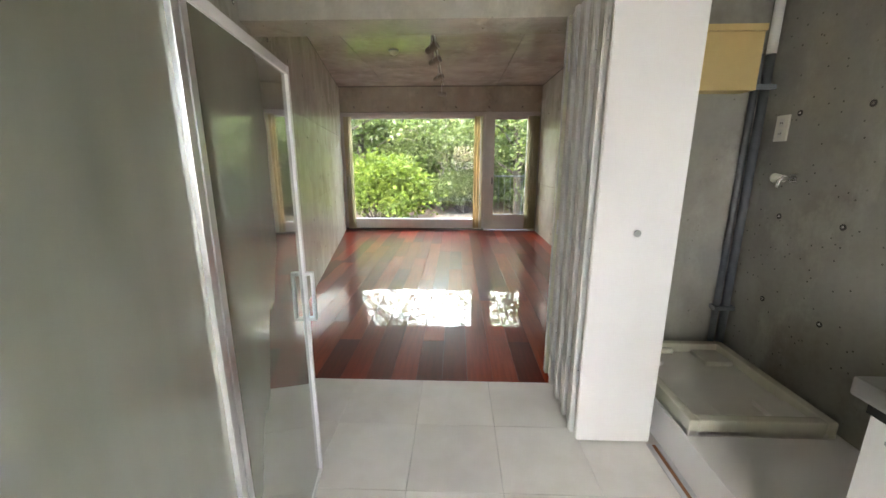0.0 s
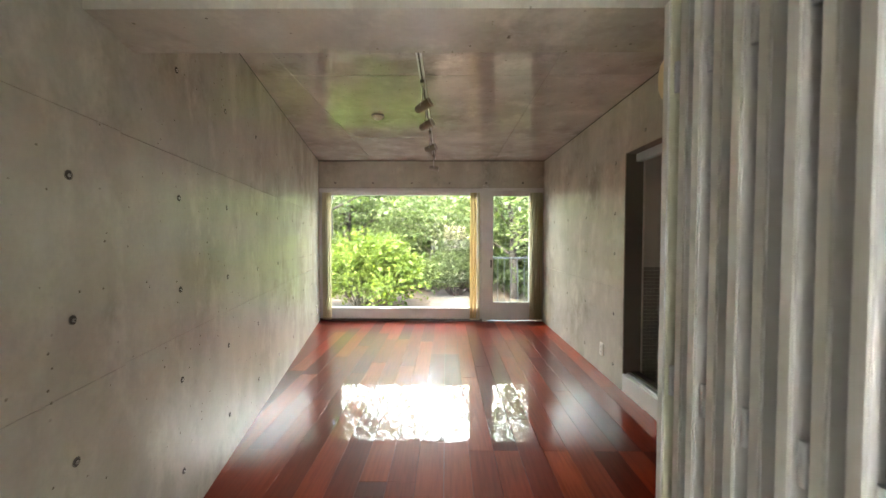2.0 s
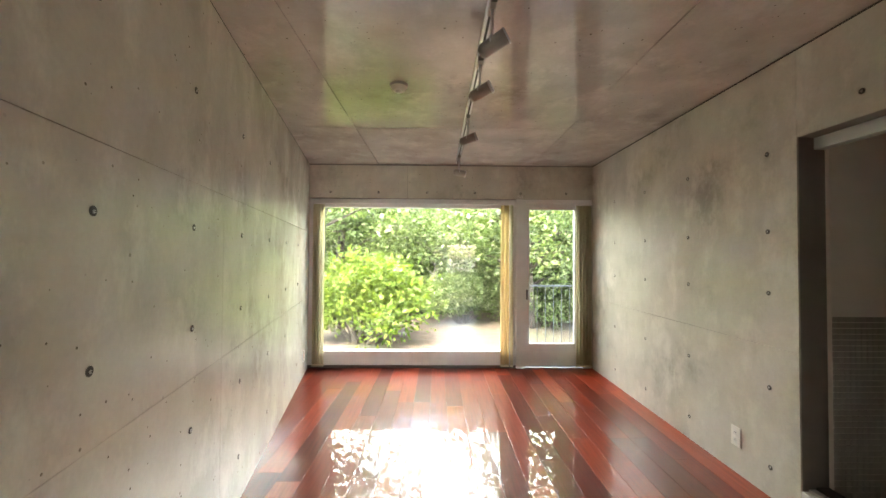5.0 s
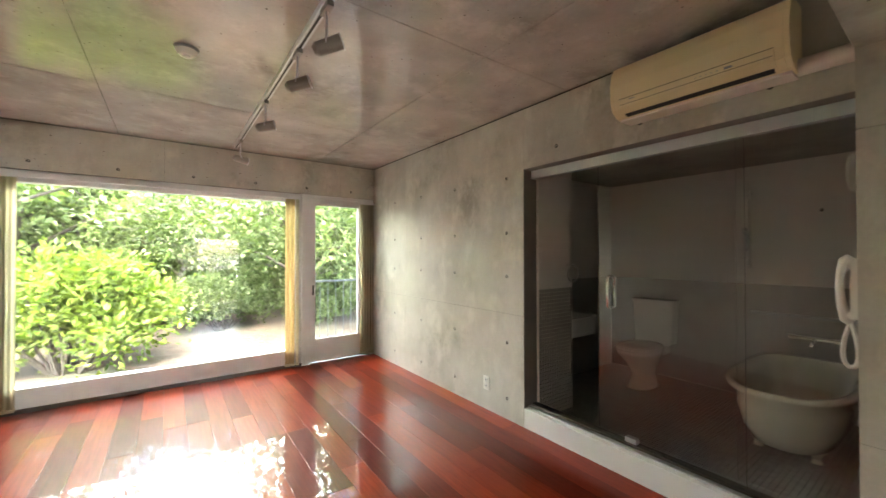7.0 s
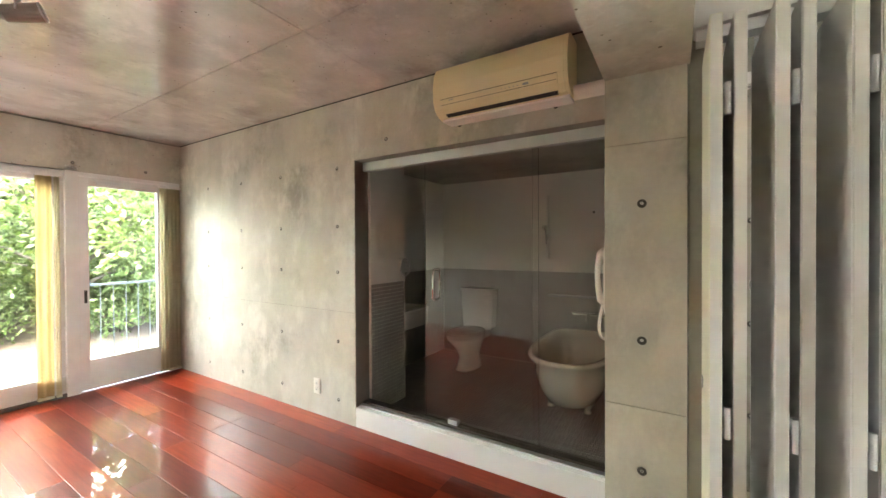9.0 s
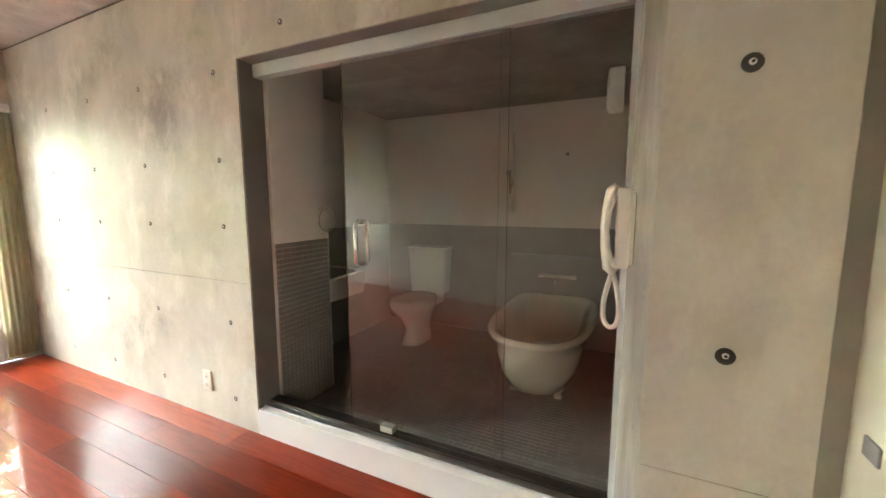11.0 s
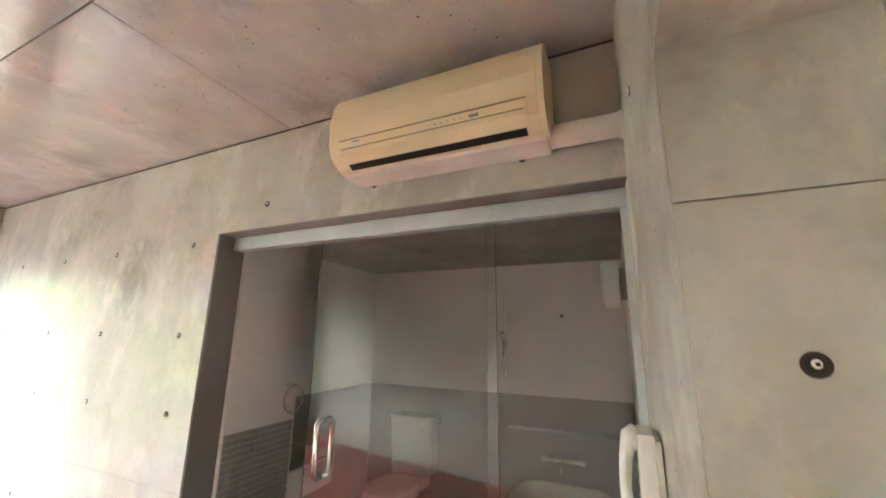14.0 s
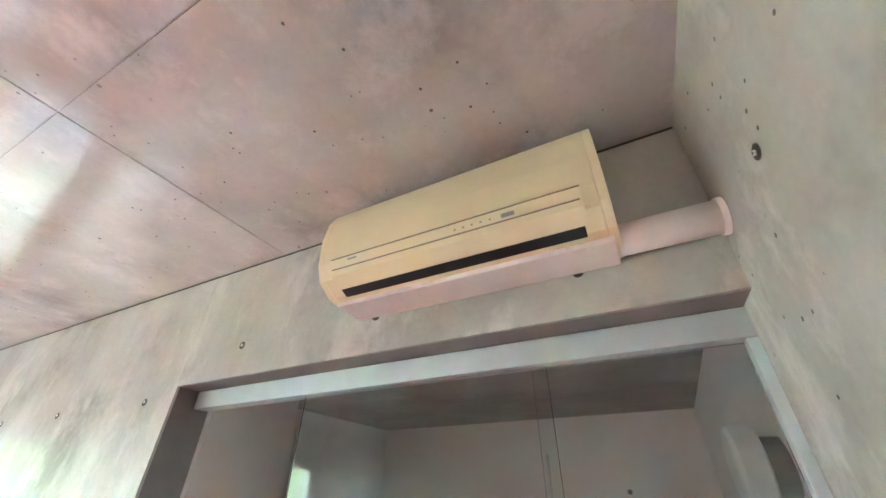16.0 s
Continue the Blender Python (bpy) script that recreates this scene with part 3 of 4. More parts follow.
part("body", loft(bmesh.new(), [ac_profile(AY0 + 0.02), ac_profile(AY1 - 0.02)]), M_AC, ac)
for y0, y1 in ((AY0, AY0 + 0.019), (AY1 - 0.019, AY1)):
    part("end_cap", loft(bmesh.new(), [ac_profile(y0), ac_profile(y1)]), M_AC, ac)
part("flap", loft(bmesh.new(), [[(1.5115, y, 2.162), (1.5070, y, 2.160), (1.520, y, 2.118), (1.557, y, 2.094), (1.560, y, 2.100), (1.526, y, 2.124)] for y in (AY0 + 0.05, AY1 - 0.05)]), M_AC, ac, "yellowed closed air flap")
part("flap_seam", loft(bmesh.new(), [[(1.5125, y, 2.1338), (1.5195, y, 2.1335), (1.5195, y, 2.132), (1.5130, y, 2.132)] for y in (AY0 + 0.055, AY1 - 0.055)]), M_SEAM, ac)
part("panel_seam", B(1.5075, 1.5125, AY0 + 0.05, AY1 - 0.05, 2.1630, 2.1648), M_SEAM, ac)
part("outlet", loft(bmesh.new(), [[(1.556, y, 2.0925), (1.562, y, 2.0975), (1.586, y, 2.087), (1.582, y, 2.0815)] for y in (AY0 + 0.06, AY1 - 0.06)]), M_BLACK, ac, "dark air outlet slot")
part("base_strip", B(1.60, XR - 0.001, AY0 + 0.01, AY1 - 0.01, 2.068, 2.082, bevel=0.005), M_ACW, ac, "pale pink lower strip")
for i in range(5):
    part("indicator", B(1.5095, 1.515, 2.77 + i * 0.022, 2.775 + i * 0.022, 2.144, 2.147), M_GREYP, ac)
part("display", B(1.5090, 1.515, 2.715, 2.745, 2.141, 2.150), M_GREYP, ac, "small grey display window")
part("badge", B(1.5080, 1.514, 3.15, 3.18, 2.150, 2.154), M_GREYP, ac, "tiny grey maker's mark")
ac.location.z += 0.027
pc = thing("pipe_cover", (1.665, 2.41, 2.1), "pale pink plastic duct from air conditioner into the pier", "pipe cover")
part("duct", loft(bmesh.new(), [[(1.665 + 0.038 * math.cos(t) * (1.0 if math.cos(t) < 0 else 0.98), y, 2.132 + 0.036 * math.sin(t)) for t in [2 * math.pi * k / 20 for k in range(20)]] for y in (YB0 + 0.001, AY0 + 0.005)]), M_ACW, pc, smooth=True)
part("collar", R((1.665, YB0 + 0.001, 2.132), (1.665, YB0 + 0.012, 2.132), 0.0405, 0.0405, 22), M_ACW, pc)

# ---- intercom ----
ic = thing("intercom_phone", (1.55, YB0, 1.22), "ivory wall intercom handset with curled cord on the pier", "intercom")
part("body", B(1.49, 1.60, YB0 + 0.012, YB0 + 0.047, 1.13, 1.355, bevel=0.008), M_PLAST, ic)
part("back_plate", B(1.485, 1.605, YB0 + 0.001, YB0 + 0.012, 1.14, 1.345, bevel=0.002), M_CREAM, ic)
hs = part("handset", tube(bmesh.new(), [(1.52, YB0 + 0.045, 1.115), (1.52, YB0 + 0.06, 1.13), (1.52, YB0 + 0.072, 1.18), (1.52, YB0 + 0.077, 1.24), (1.52, YB0 + 0.072, 1.30), (1.52, YB0 + 0.06, 1.345), (1.52, YB0 + 0.045, 1.36)], [0.015, 0.019, 0.014, 0.012, 0.014, 0.020, 0.016], 14), M_PLAST, ic, "ivory curved handset", True)
for z in (1.14, 1.335):
    part("ear_cap", R((1.52, YB0 + 0.04, z), (1.52, YB0 + 0.056, z), 0.021, 0.018, 18), M_PLAST, hs)
part("cord", tube(bmesh.new(), [(1.52 + 0.012 * math.sin(u * math.pi * 2), YB0 + 0.05 + 0.022 * math.sin(math.pi * 2 * u), 1.12 - 0.17 * math.sin(math.pi * u)) for u in [k / 24 for k in range(25)]], 0.007, 8), M_PLAST, ic, "ivory looped cord", True)
for i in range(3):
    part("button", B(1.575, 1.588, YB0 + 0.0465, YB0 + 0.05, 1.20 + 0.03 * i, 1.212 + 0.03 * i), M_EDGE, ic)

ic.location += Vector((0.03, -0.004, -0.035))
# ---- glass screen of the bathroom ----
gs = thing("glass_screen", (XR + 0.09, 3.2, 0.145), "frameless glass bathroom screen under a silver header", "glass screen")
part("header", B(XR + 0.085, XR + 0.140, YB0 + 0.004, YB1 - 0.006, 1.922, ZB - 0.003, bevel=0.003), M_SILV, gs, "silver header rail")
part("bottom_rail", B(XR + 0.075, XR + 0.140, YB0 + 0.004, YB1 - 0.006, 0.1455, 0.168, bevel=0.003), M_STEEL, gs, "dark steel bottom channel")
part("rail_lip", B(XR + 0.035, XR + 0.072, YB0 + 0.004, YB1 - 0.006, 0.1455, 0.156, bevel=0.002), M_ALU, gs)
part("post", B(XR + 0.09, XR + 0.13, YB0 + 0.004, YB0 + 0.026, 0.17, 1.921, bevel=0.002), M_SILV, gs, "slim pale side post")
for n, x, y0, y1 in (("fixed_pane", XR + 0.122, YB0 + 0.026, 2.80), ("door_pane", XR + 0.107, 2.76, 3.555)):
    _p = part(n, B(x - 0.004, x + 0.004, y0, y1, 0.17, 1.921, bevel=0.0008), M_GLASS2, gs)
    _p.visible_shadow = False
    if n == "door_pane":
        for s in (-1, 1):
            hx = x + s * 0.045
            hb = part("handle", tube(bmesh.new(), [(x + s * 0.005, 3.465, 1.19), (x + s * 0.03, 3.465, 1.192), (hx, 3.465, 1.18), (hx, 3.465, 1.09), (hx, 3.465, 1.00), (x + s * 0.03, 3.465, 0.988), (x + s * 0.005, 3.465, 0.99)], 0.011, 12), M_CHROME, _p, "chrome D handle", True)
        part("pivot", B(x - 0.02, x + 0.02, 3.30, 3.37, 0.1695, 0.20, bevel=0.002), M_ALU, _p, "small metal floor clip")

# ---- bathroom things ----
tub = thing("bathtub", (3.0, 2.78, ZF), "cream freestanding bathtub with a rolled rim on short feet", "bathtub")
cx, cy = 3.05, 2.815
rings = []
for z, rx, ry in ((0.075, 0.40, 0.18), (0.095, 0.45, 0.215), (0.20, 0.53, 0.26), (0.34, 0.575, 0.285), (0.425, 0.595, 0.295), (0.445, 0.635, 0.335), (0.468, 0.642, 0.342),
                  (0.482, 0.63, 0.33), (0.475, 0.59, 0.29), (0.41, 0.55, 0.25), (0.26, 0.49, 0.22), (0.15, 0.42, 0.18), (0.13, 0.30, 0.12)):
    ring = []
    for k in range(64):
        a = 2 * math.pi * k / 64
        c, sn = math.cos(a), math.sin(a)
        sq = 2.5 if c < 0 else 5.5          # round at the head, square at the taps
        ring.append((cx + rx * math.copysign(abs(c) ** (2 / sq), c), cy + ry * math.copysign(abs(sn) ** (2 / sq), sn), z + 0.012))
    rings.append(ring)
part("basin", loft(bmesh.new(), rings), M_TUB, tub, smooth=True)
for x in (cx - 0.27, cx + 0.36):
    for y in (cy - 0.145, cy + 0.145):
        part("foot", loft(bmesh.new(), [oval(x, y, ZF, 0.034, 0.03, 12), oval(x, y, ZF + 0.025, 0.026, 0.022, 12), oval(x, y, 0.10, 0.05, 0.045, 12)]), M_TUB, tub)
part("drain", R((cx + 0.22, cy, 0.1415), (cx + 0.22, cy, 0.148), 0.028, 0.024, 18), M_GREYP, tub, "dark drain")
part("plug_chain_stud", R((cx + 0.575, cy, 0.40), (cx + 0.56, cy, 0.398), 0.022, 0.018, 16), M_CHROME, tub, "small chrome overflow")
ledge = thing("tiled_ledge", (3.76, 2.85, ZF), "grey tiled service ledge behind the bathtub", "ledge")
part("block", B(3.71, XB - 0.001, YB0 + 0.012, 3.24, ZF, 0.80, bevel=0.004), M_MOSAICW, ledge)
part("cap", B(3.70, XB - 0.001, YB0 + 0.012, 3.25, 0.80, 0.82, bevel=0.003), M_GREYP, ledge)
tap = thing("bath_mixer", (3.63, 2.82, 0.64), "chrome bath mixer tap on the ledge", "tap")
part("bar", R((3.615, 2.70, 0.66), (3.615, 2.94, 0.66), 0.017, 0.017, 16), M_CHROME, tap)
for y in (2.69, 2.95):
    part("knob", R((3.615, y - 0.022, 0.66), (3.615, y + 0.022, 0.66), 0.025, 0.022, 16), M_CHROME, tap)
for y in (2.75, 2.89):
    part("union", R((3.615, y, 0.66), (3.709, y, 0.66), 0.014, 0.02, 14), M_CHROME, tap)
part("spout", tube(bmesh.new(), [(3.615, 2.82, 0.655), (3.56, 2.82, 0.64), (3.51, 2.82, 0.635), (3.50, 2.82, 0.615)], 0.011, 12), M_CHROME, tap, "", True)
sh = thing("shower_bar", (3.76, 3.27, 1.5), "chrome shower riser with hand shower on the wall", "shower")
part("riser", R((3.755, 3.27, 1.20), (3.755, 3.27, 1.90), 0.014, 0.014, 14), M_EDGE, sh)
for z in (1.22, 1.88):
    part("bracket", R((3.755, 3.27, z), (XB - 0.001, 3.27, z), 0.013, 0.02, 14), M_CHROME, sh)
part("slider", B(3.725, 3.775, 3.25, 3.29, 1.42, 1.48, bevel=0.008), M_CHROME, sh)
part("hand_shower", tube(bmesh.new(), [(3.72, 3.27, 1.36), (3.715, 3.27, 1.45), (3.70, 3.27, 1.52), (3.665, 3.27, 1.54)], [0.01, 0.012, 0.018, 0.03], 12), M_CHROME, sh, "", True)
piece("tie_hole", TIE, wall_bath_back, (XB, 2.80, 1.69), (0, radians(-90), 0))

wc = thing("toilet", (3.35, 4.02, ZF), "white close-coupled toilet against the bathroom wall", "toilet")
ty = 4.03
part("tank", loft(bmesh.new(), [oval(3.63, ty, z, rx, ry, 36, 7) for z, rx, ry in ((0.40, 0.085, 0.165), (0.42, 0.095, 0.18), (0.60, 0.10, 0.192), (0.825, 0.104, 0.20))]), M_PORC, wc)
part("tank_lid", loft(bmesh.new(), [oval(3.628, ty, z, rx, ry, 36, 7) for z, rx, ry in ((0.826, 0.112, 0.208), (0.848, 0.114, 0.21), (0.858, 0.104, 0.20))]), M_PORC, wc)
part("bowl", loft(bmesh.new(), [oval(px, ty - 0.02, z, rx, ry, 32) for px, z, rx, ry in ((3.32, ZF, 0.20, 0.115), (3.33, ZF + 0.03, 0.185, 0.10), (3.34, ZF + 0.13, 0.16, 0.085), (3.31, 0.27, 0.20, 0.13), (3.26, 0.36, 0.245, 0.175), (3.255, 0.40, 0.25, 0.182))]), M_PORC, wc, smooth=True)
part("shelf", B(3.44, 3.72, ty - 0.11, ty + 0.09, 0.30, 0.399, bevel=0.02), M_PORC, wc)
part("seat", loft(bmesh.new(), [oval(3.255, ty - 0.02, z, rx, ry, 32) for z, rx, ry in ((0.402, 0.255, 0.187), (0.418, 0.255, 0.187), (0.424, 0.24, 0.172))]), M_PORC, wc)
part("lid", loft(bmesh.new(), [oval(3.26, ty - 0.02, z, rx, ry, 32) for z, rx, ry in ((0.426, 0.25, 0.183), (0.438, 0.245, 0.178), (0.444, 0.19, 0.135))]), M_PORC, wc)
part("lever", R((3.53, ty - 0.14, 0.775), (3.495, ty - 0.14, 0.77), 0.008, 0.006), M_CHROME, wc)

sk = thing("wash_basin", (2.52, 4.36, 0.6), "white rectangular wall-hung wash basin with exposed trap", "wash basin")
bm = bmesh.new()
loft(bm, [oval(2.52, 4.365, z, rx, ry, 32, 6) for z, rx, ry in ((0.585, 0.20, 0.21), (0.60, 0.23, 0.24), (0.755, 0.24, 0.25), (0.765, 0.235, 0.245), (0.76, 0.205, 0.20), (0.66, 0.18, 0.17), (0.645, 0.10, 0.1))])
part("basin", bm, M_PORC, sk, smooth=False)
part("tap", tube(bmesh.new(), [(2.42, 4.53, 0.76), (2.42, 4.53, 0.86), (2.42, 4.50, 0.885), (2.42, 4.43, 0.875)], 0.012, 12), M_CHROME, sk, "chrome basin tap", True)
part("trap", tube(bmesh.new(), [(2.50, 4.36, 0.59), (2.50, 4.36, 0.42), (2.50, 4.38, 0.37), (2.50, 4.43, 0.36), (2.50, 4.47, 0.39), (2.50, 4.47, 0.46), (2.50, 4.61, 0.46)], 0.019, 12), M_CHROME, sk, "chrome bottle trap", True)
part("supply", R((2.42, 4.36, ZF), (2.42, 4.36, 0.59), 0.008), M_CHROME, sk)
mr = thing("round_mirror", (2.45, YN, 1.40), "round wall mirror above the wash basin", "mirror")
part("glass", R((2.45, YN - 0.014, 1.40), (2.45, YN - 0.001, 1.40), 0.25, 0.25, 48), M_MIRROR, mr)
part("rim", R((2.45, YN - 0.010, 1.40), (2.45, YN - 0.0005, 1.40), 0.258, 0.258, 48), M_ALU, mr)
tw = thing("towel_hook", (2.24, 4.10, 1.24), "chrome towel ring on the screen wall", "towel ring")
part("post", R((2.22, 4.099, 1.24), (2.22, 4.045, 1.24), 0.012, 0.01), M_CHROME, tw)
part("ring", tube(bmesh.new(), [(2.22 + 0.07 * math.sin(t), 4.04, 1.17 + 0.07 * math.cos(t)) for t in [2 * math.pi * k / 24 for k in range(24)]], 0.004, 6), M_CHROME, tw, "", True)
wl = thing("wall_lamp", (1.99, YB0, 1.72), "round opal glass wall lamp beside the tub", "wall lamp")
part("base", R((1.99, YB0 + 0.004, 1.72), (1.99, YB0 + 0.045, 1.72), 0.058, 0.06, 28), M_GREYP, wl)
part("globe", loft(bmesh.new(), [[(1.99 + r * math.cos(t), YB0 + y, 1.72 + r * math.sin(t)) for t in [2 * math.pi * k / 32 for k in range(32)]] for y, r in ((0.045, 0.076), (0.05, 0.083), (0.092, 0.083), (0.101, 0.077), (0.105, 0.06))]), M_OPAL, wl, "unlit opal glass drum")

wl.location += Vector((0.03, 0, -0.013))

# ---- hall: glass-fronted cabinet ----
CB = Matrix.Translation((-0.068, 0, 0)) @ Matrix.Rotation(math.atan(0.147), 4, "Z")
cab = thing("glass_door_cabinet", (0, 0, 0), "tall cabinet with grey-green glossy glass doors in aluminium frames", "cabinet")
part("carcass", B(-0.46, -0.026, -0.72, 1.21, 0.0, 1.53), M_EDGE, cab)
for y0, y1 in ((-0.70, -0.034), (-0.030, 0.585), (0.591, 1.215)):
    dr = part("door", B(-0.024, -0.010, y0 + 0.015, y1 - 0.015, 0.05, 1.525), M_CABGLASS, cab, "glossy grey-green glass door")
    part("stile", B(-0.025, 0.0, y0, y0 + 0.022, 0.035, 1.54, bevel=0.002), M_ALU, dr)
    part("stile", B(-0.025, 0.0, y1 - 0.022, y1, 0.035, 1.54, bevel=0.002), M_FRAME if y1 > 1 else M_ALU, dr)
    part("top_rail", B(-0.025, -0.002, y0 + 0.022, y1 - 0.022, 1.515, 1.54, bevel=0.002), M_FRAME, dr)
    part("bottom_rail", B(-0.025, -0.002, y0 + 0.022, y1 - 0.022, 0.035, 0.055, bevel=0.002), M_FRAME, dr)
    if y1 > 1:
        part("handle", box(box(B(0.018, 0.028, y1 - 0.028, y1 - 0.006, 0.69, 0.87, bevel=0.002), 0.0, 0.02, y1 - 0.028, y1 - 0.006, 0.69, 0.70), 0.0, 0.02, y1 - 0.028, y1 - 0.006, 0.86, 0.87), M_FRAME, dr, "white bracket handle")
part("plinth", B(-0.44, -0.05, -0.70, 1.20, 0.0, 0.034), M_GREYP, cab)
cab.matrix_basis = CB

# ---- hall: folding partition, folded away ----
fp = thing("folding_partition", (0.99, 1.73, 0), "white folding partition stacked open beside the pier", "folding door")
for i, yc in enumerate((1.994, 1.943, 1.866, 1.818, 1.738, 1.690, 1.610, 1.562, 1.490, 1.440)):
    mat = M_CREAM if i == 0 else M_WHITE
    x0 = 0.826 if i % 2 == 0 else 0.841
    lf = part("leaf", B(x0, 1.165, yc - 0.0135, yc + 0.0135, 0.012, 1.935, bevel=0.002), mat, fp, "cream faced leaf" if i == 0 else "")
    part("edge_strip", B(x0 - 0.006, x0 - 0.0005, yc - 0.0118, yc + 0.0118, 0.02, 1.93, bevel=0.002), M_EDGE, lf)
    if i % 2 == 0:
        for z in (0.30, 0.90, 1.72):
            part("hinge", R((0.838, yc - 0.025, z - 0.04), (0.838, yc - 0.025, z + 0.04), 0.0075), M_ALU, lf, "small steel hinge")
    if i == 0:
        part("latch", B(1.06, 1.10, yc + 0.013, yc + 0.0175, 0.91, 0.94, bevel=0.003), M_GREYP, lf, "small grey latch")
    if i == 9:
        part("latch", R((1.005, yc - 0.0175, 0.97), (1.005, yc - 0.013, 0.97), 0.014, 0.014, 18), M_GREYP, lf, "small grey latch")
part("top_track", B(0.97, 1.02, -1.34, 2.03, 1.937, 1.97, bevel=0.002), M_ALU, fp, "aluminium top track")
struct("track_lintel", B(0.955, 1.035, -1.345, 2.035, 1.972, ZC - 0.002), M_WHITE, "white lintel above the folding partition", "lintel")

# ---- laundry nook ----
struct("platform", B(1.215, 1.838, 0.72, 1.998, -0.012, 0.17, bevel=0.004), M_WHITE, "white raised laundry platform", "platform")
struct("floor_track", box(B(1.155, 1.175, -1.3, 1.42, -0.012, 0.005), 1.195, 1.213, -1.3, 1.42, -0.012, 0.006), M_ALU, "aluminium floor track of the folding partition", "trim")
struct("floor_groove", B(1.176, 1.194, -1.3, 1.42, -0.012, 0.001), M_BROWN, "rust-brown groove between track rails", "trim")
wp = thing("washing_machine_pan", (1.5, 1.62, 0.17), "cream plastic washing machine pan with drain", "washing pan")
bm = B(1.225, 1.80, 1.27, 1.97, 0.171, 0.195)
part("tray", bm, M_PLAST, wp)
for a in ((1.225, 1.265, 1.27, 1.97), (1.76, 1.80, 1.27, 1.97), (1.265, 1.76, 1.27, 1.31), (1.265, 1.76, 1.93, 1.97)):
    part("rim", B(*a, 0.171, 0.245, bevel=0.008), M_TUB, wp)
for x, y in ((1.335, 1.39), (1.68, 1.39), (1.68, 1.85)):
    part("pad", B(x - 0.07, x + 0.07, y - 0.07, y + 0.07, 0.19, 0.216, bevel=0.006), M_PLAST, wp)
part("drain", R((1.36, 1.82, 0.19), (1.36, 1.82, 0.215), 0.05, 0.045, 24), M_EDGE, wp)
part("elbow", tube(bmesh.new(), [(1.36, 1.82, 0.21), (1.36, 1.82, 0.25), (1.38, 1.80, 0.27), (1.43, 1.79, 0.272)], 0.018, 12), M_TUB, wp, "cream hose elbow", True)
wt = thing("washing_machine_tap", (1.82, 1.74, 1.17), "white and chrome washing machine tap on concrete", "tap")
part("flange", R((1.839, 1.74, 1.17), (1.825, 1.74, 1.17), 0.026, 0.022, 18), M_CHROME, wt)
part("neck", tube(bmesh.new(), [(1.83, 1.74, 1.17), (1.78, 1.74, 1.17), (1.765, 1.74, 1.16), (1.76, 1.74, 1.13)], 0.011, 10), M_CHROME, wt, "", True)
part("knob", R((1.79, 1.74, 1.17), (1.79, 1.80, 1.172), 0.013, 0.022, 14), M_PLAST, wt, "white tap knob")
lp = thing("drain_pipes", (1.8, 1.965, 0.9), "two dark grey vertical pipes clipped in the corner", "pipe")
part("pipe", tube(bmesh.new(), [(1.80, 1.975, 0.17), (1.80, 1.975, 1.75)], 0.020, 14), M_PIPE, lp, "", True)
part("pipe", tube(bmesh.new(), [(1.752, 1.978, 0.17), (1.752, 1.978, 1.75)], 0.016, 14), M_PIPE, lp, "", True)
part("upper_pipe", tube(bmesh.new(), [(1.80, 1.975, 1.75), (1.80, 1.975, 1.95), (1.79, 1.96, 2.1), (1.77, 1.95, 2.30), (1.77, 1.95, ZC - 0.01)], 0.021, 12), M_EDGE, lp, "pale lagged upper pipe", True)
for z in (0.45, 1.60):
    part("clip", B(1.725, 1.835, 1.947, 1.999, z - 0.012, z + 0.012, bevel=0.003), M_PIPE, lp)
yb = thing("yellow_box", (1.5, 1.93, 1.7), "yellow boxed duct cover high on the laundry wall", "duct cover")
part("front", B(1.17, 1.70, 1.895, 1.998, 1.575, 1.83, bevel=0.003), M_YELLOW, yb)
part("top", B(1.17, 1.705, 1.888, 1.998, 1.831, 1.86, bevel=0.003), M_YELLOW, yb)
hr = thing("hanging_rail", (1.64, 1.0, 2.02), "white metal rail under the laundry ceiling", "rail")
part("bar", B(1.605, 1.675, -1.3, 1.97, 2.0, 2.05, bevel=0.004), M_WHITE, hr)
part("slot", B(1.63, 1.65, -1.3, 1.97, 1.998, 2.001), M_GREYP, hr)
for y in (-1.0, 0.4, 1.8):
    part("hanger", R((1.64, y, 2.05), (1.64, y, ZC - 0.001), 0.008), M_ALU, hr)
kc = thing("kitchen_counter", (1.45, -0.3, 0), "white kitchen cabinet with a stainless steel worktop", "counter")
part("body", B(1.10, 1.835, -1.34, 0.60, 0.0, 0.80, bevel=0.003), M_WHITE, kc)
part("worktop", B(1.075, 1.837, -1.345, 0.625, 0.80, 0.84, bevel=0.008), M_STEELTOP, kc, "stainless steel worktop")
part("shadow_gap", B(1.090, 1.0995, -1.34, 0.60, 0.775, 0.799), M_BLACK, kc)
part("pull", B(1.092, 1.0995, 0.30, 0.56, 0.735, 0.742), M_GREYP, kc, "slim grey drawer pull")

# ---- outdoors ----
bm = bmesh.new()
n = 60
grid = {}
for i in range(n + 1):
    for j in range(n + 1):
        u, v = (i / n * 2 - 1), (j / n * 2 - 1)
        x, y = 400 * u * abs(u) ** 1.6, 12 + 400 * v * abs(v) ** 1.6
        far = max(0.0, y - 9.5)
        z = -0.45 + (0.10 * noise.noise((x * 0.35, y * 0.35, 0)) if abs(x) < 60 and far > 0 else 0.0) + min(far, 40) * 0.012
        grid[i, j] = bm.verts.new((x, y, z))
for i in range(n):
    for j in range(n):
        bm.faces.new((grid[i, j], grid[i + 1, j], grid[i + 1, j + 1], grid[i, j + 1]))
struct("ground", bm, M_GROUND, "bare earth and moss under the trees", "ground")
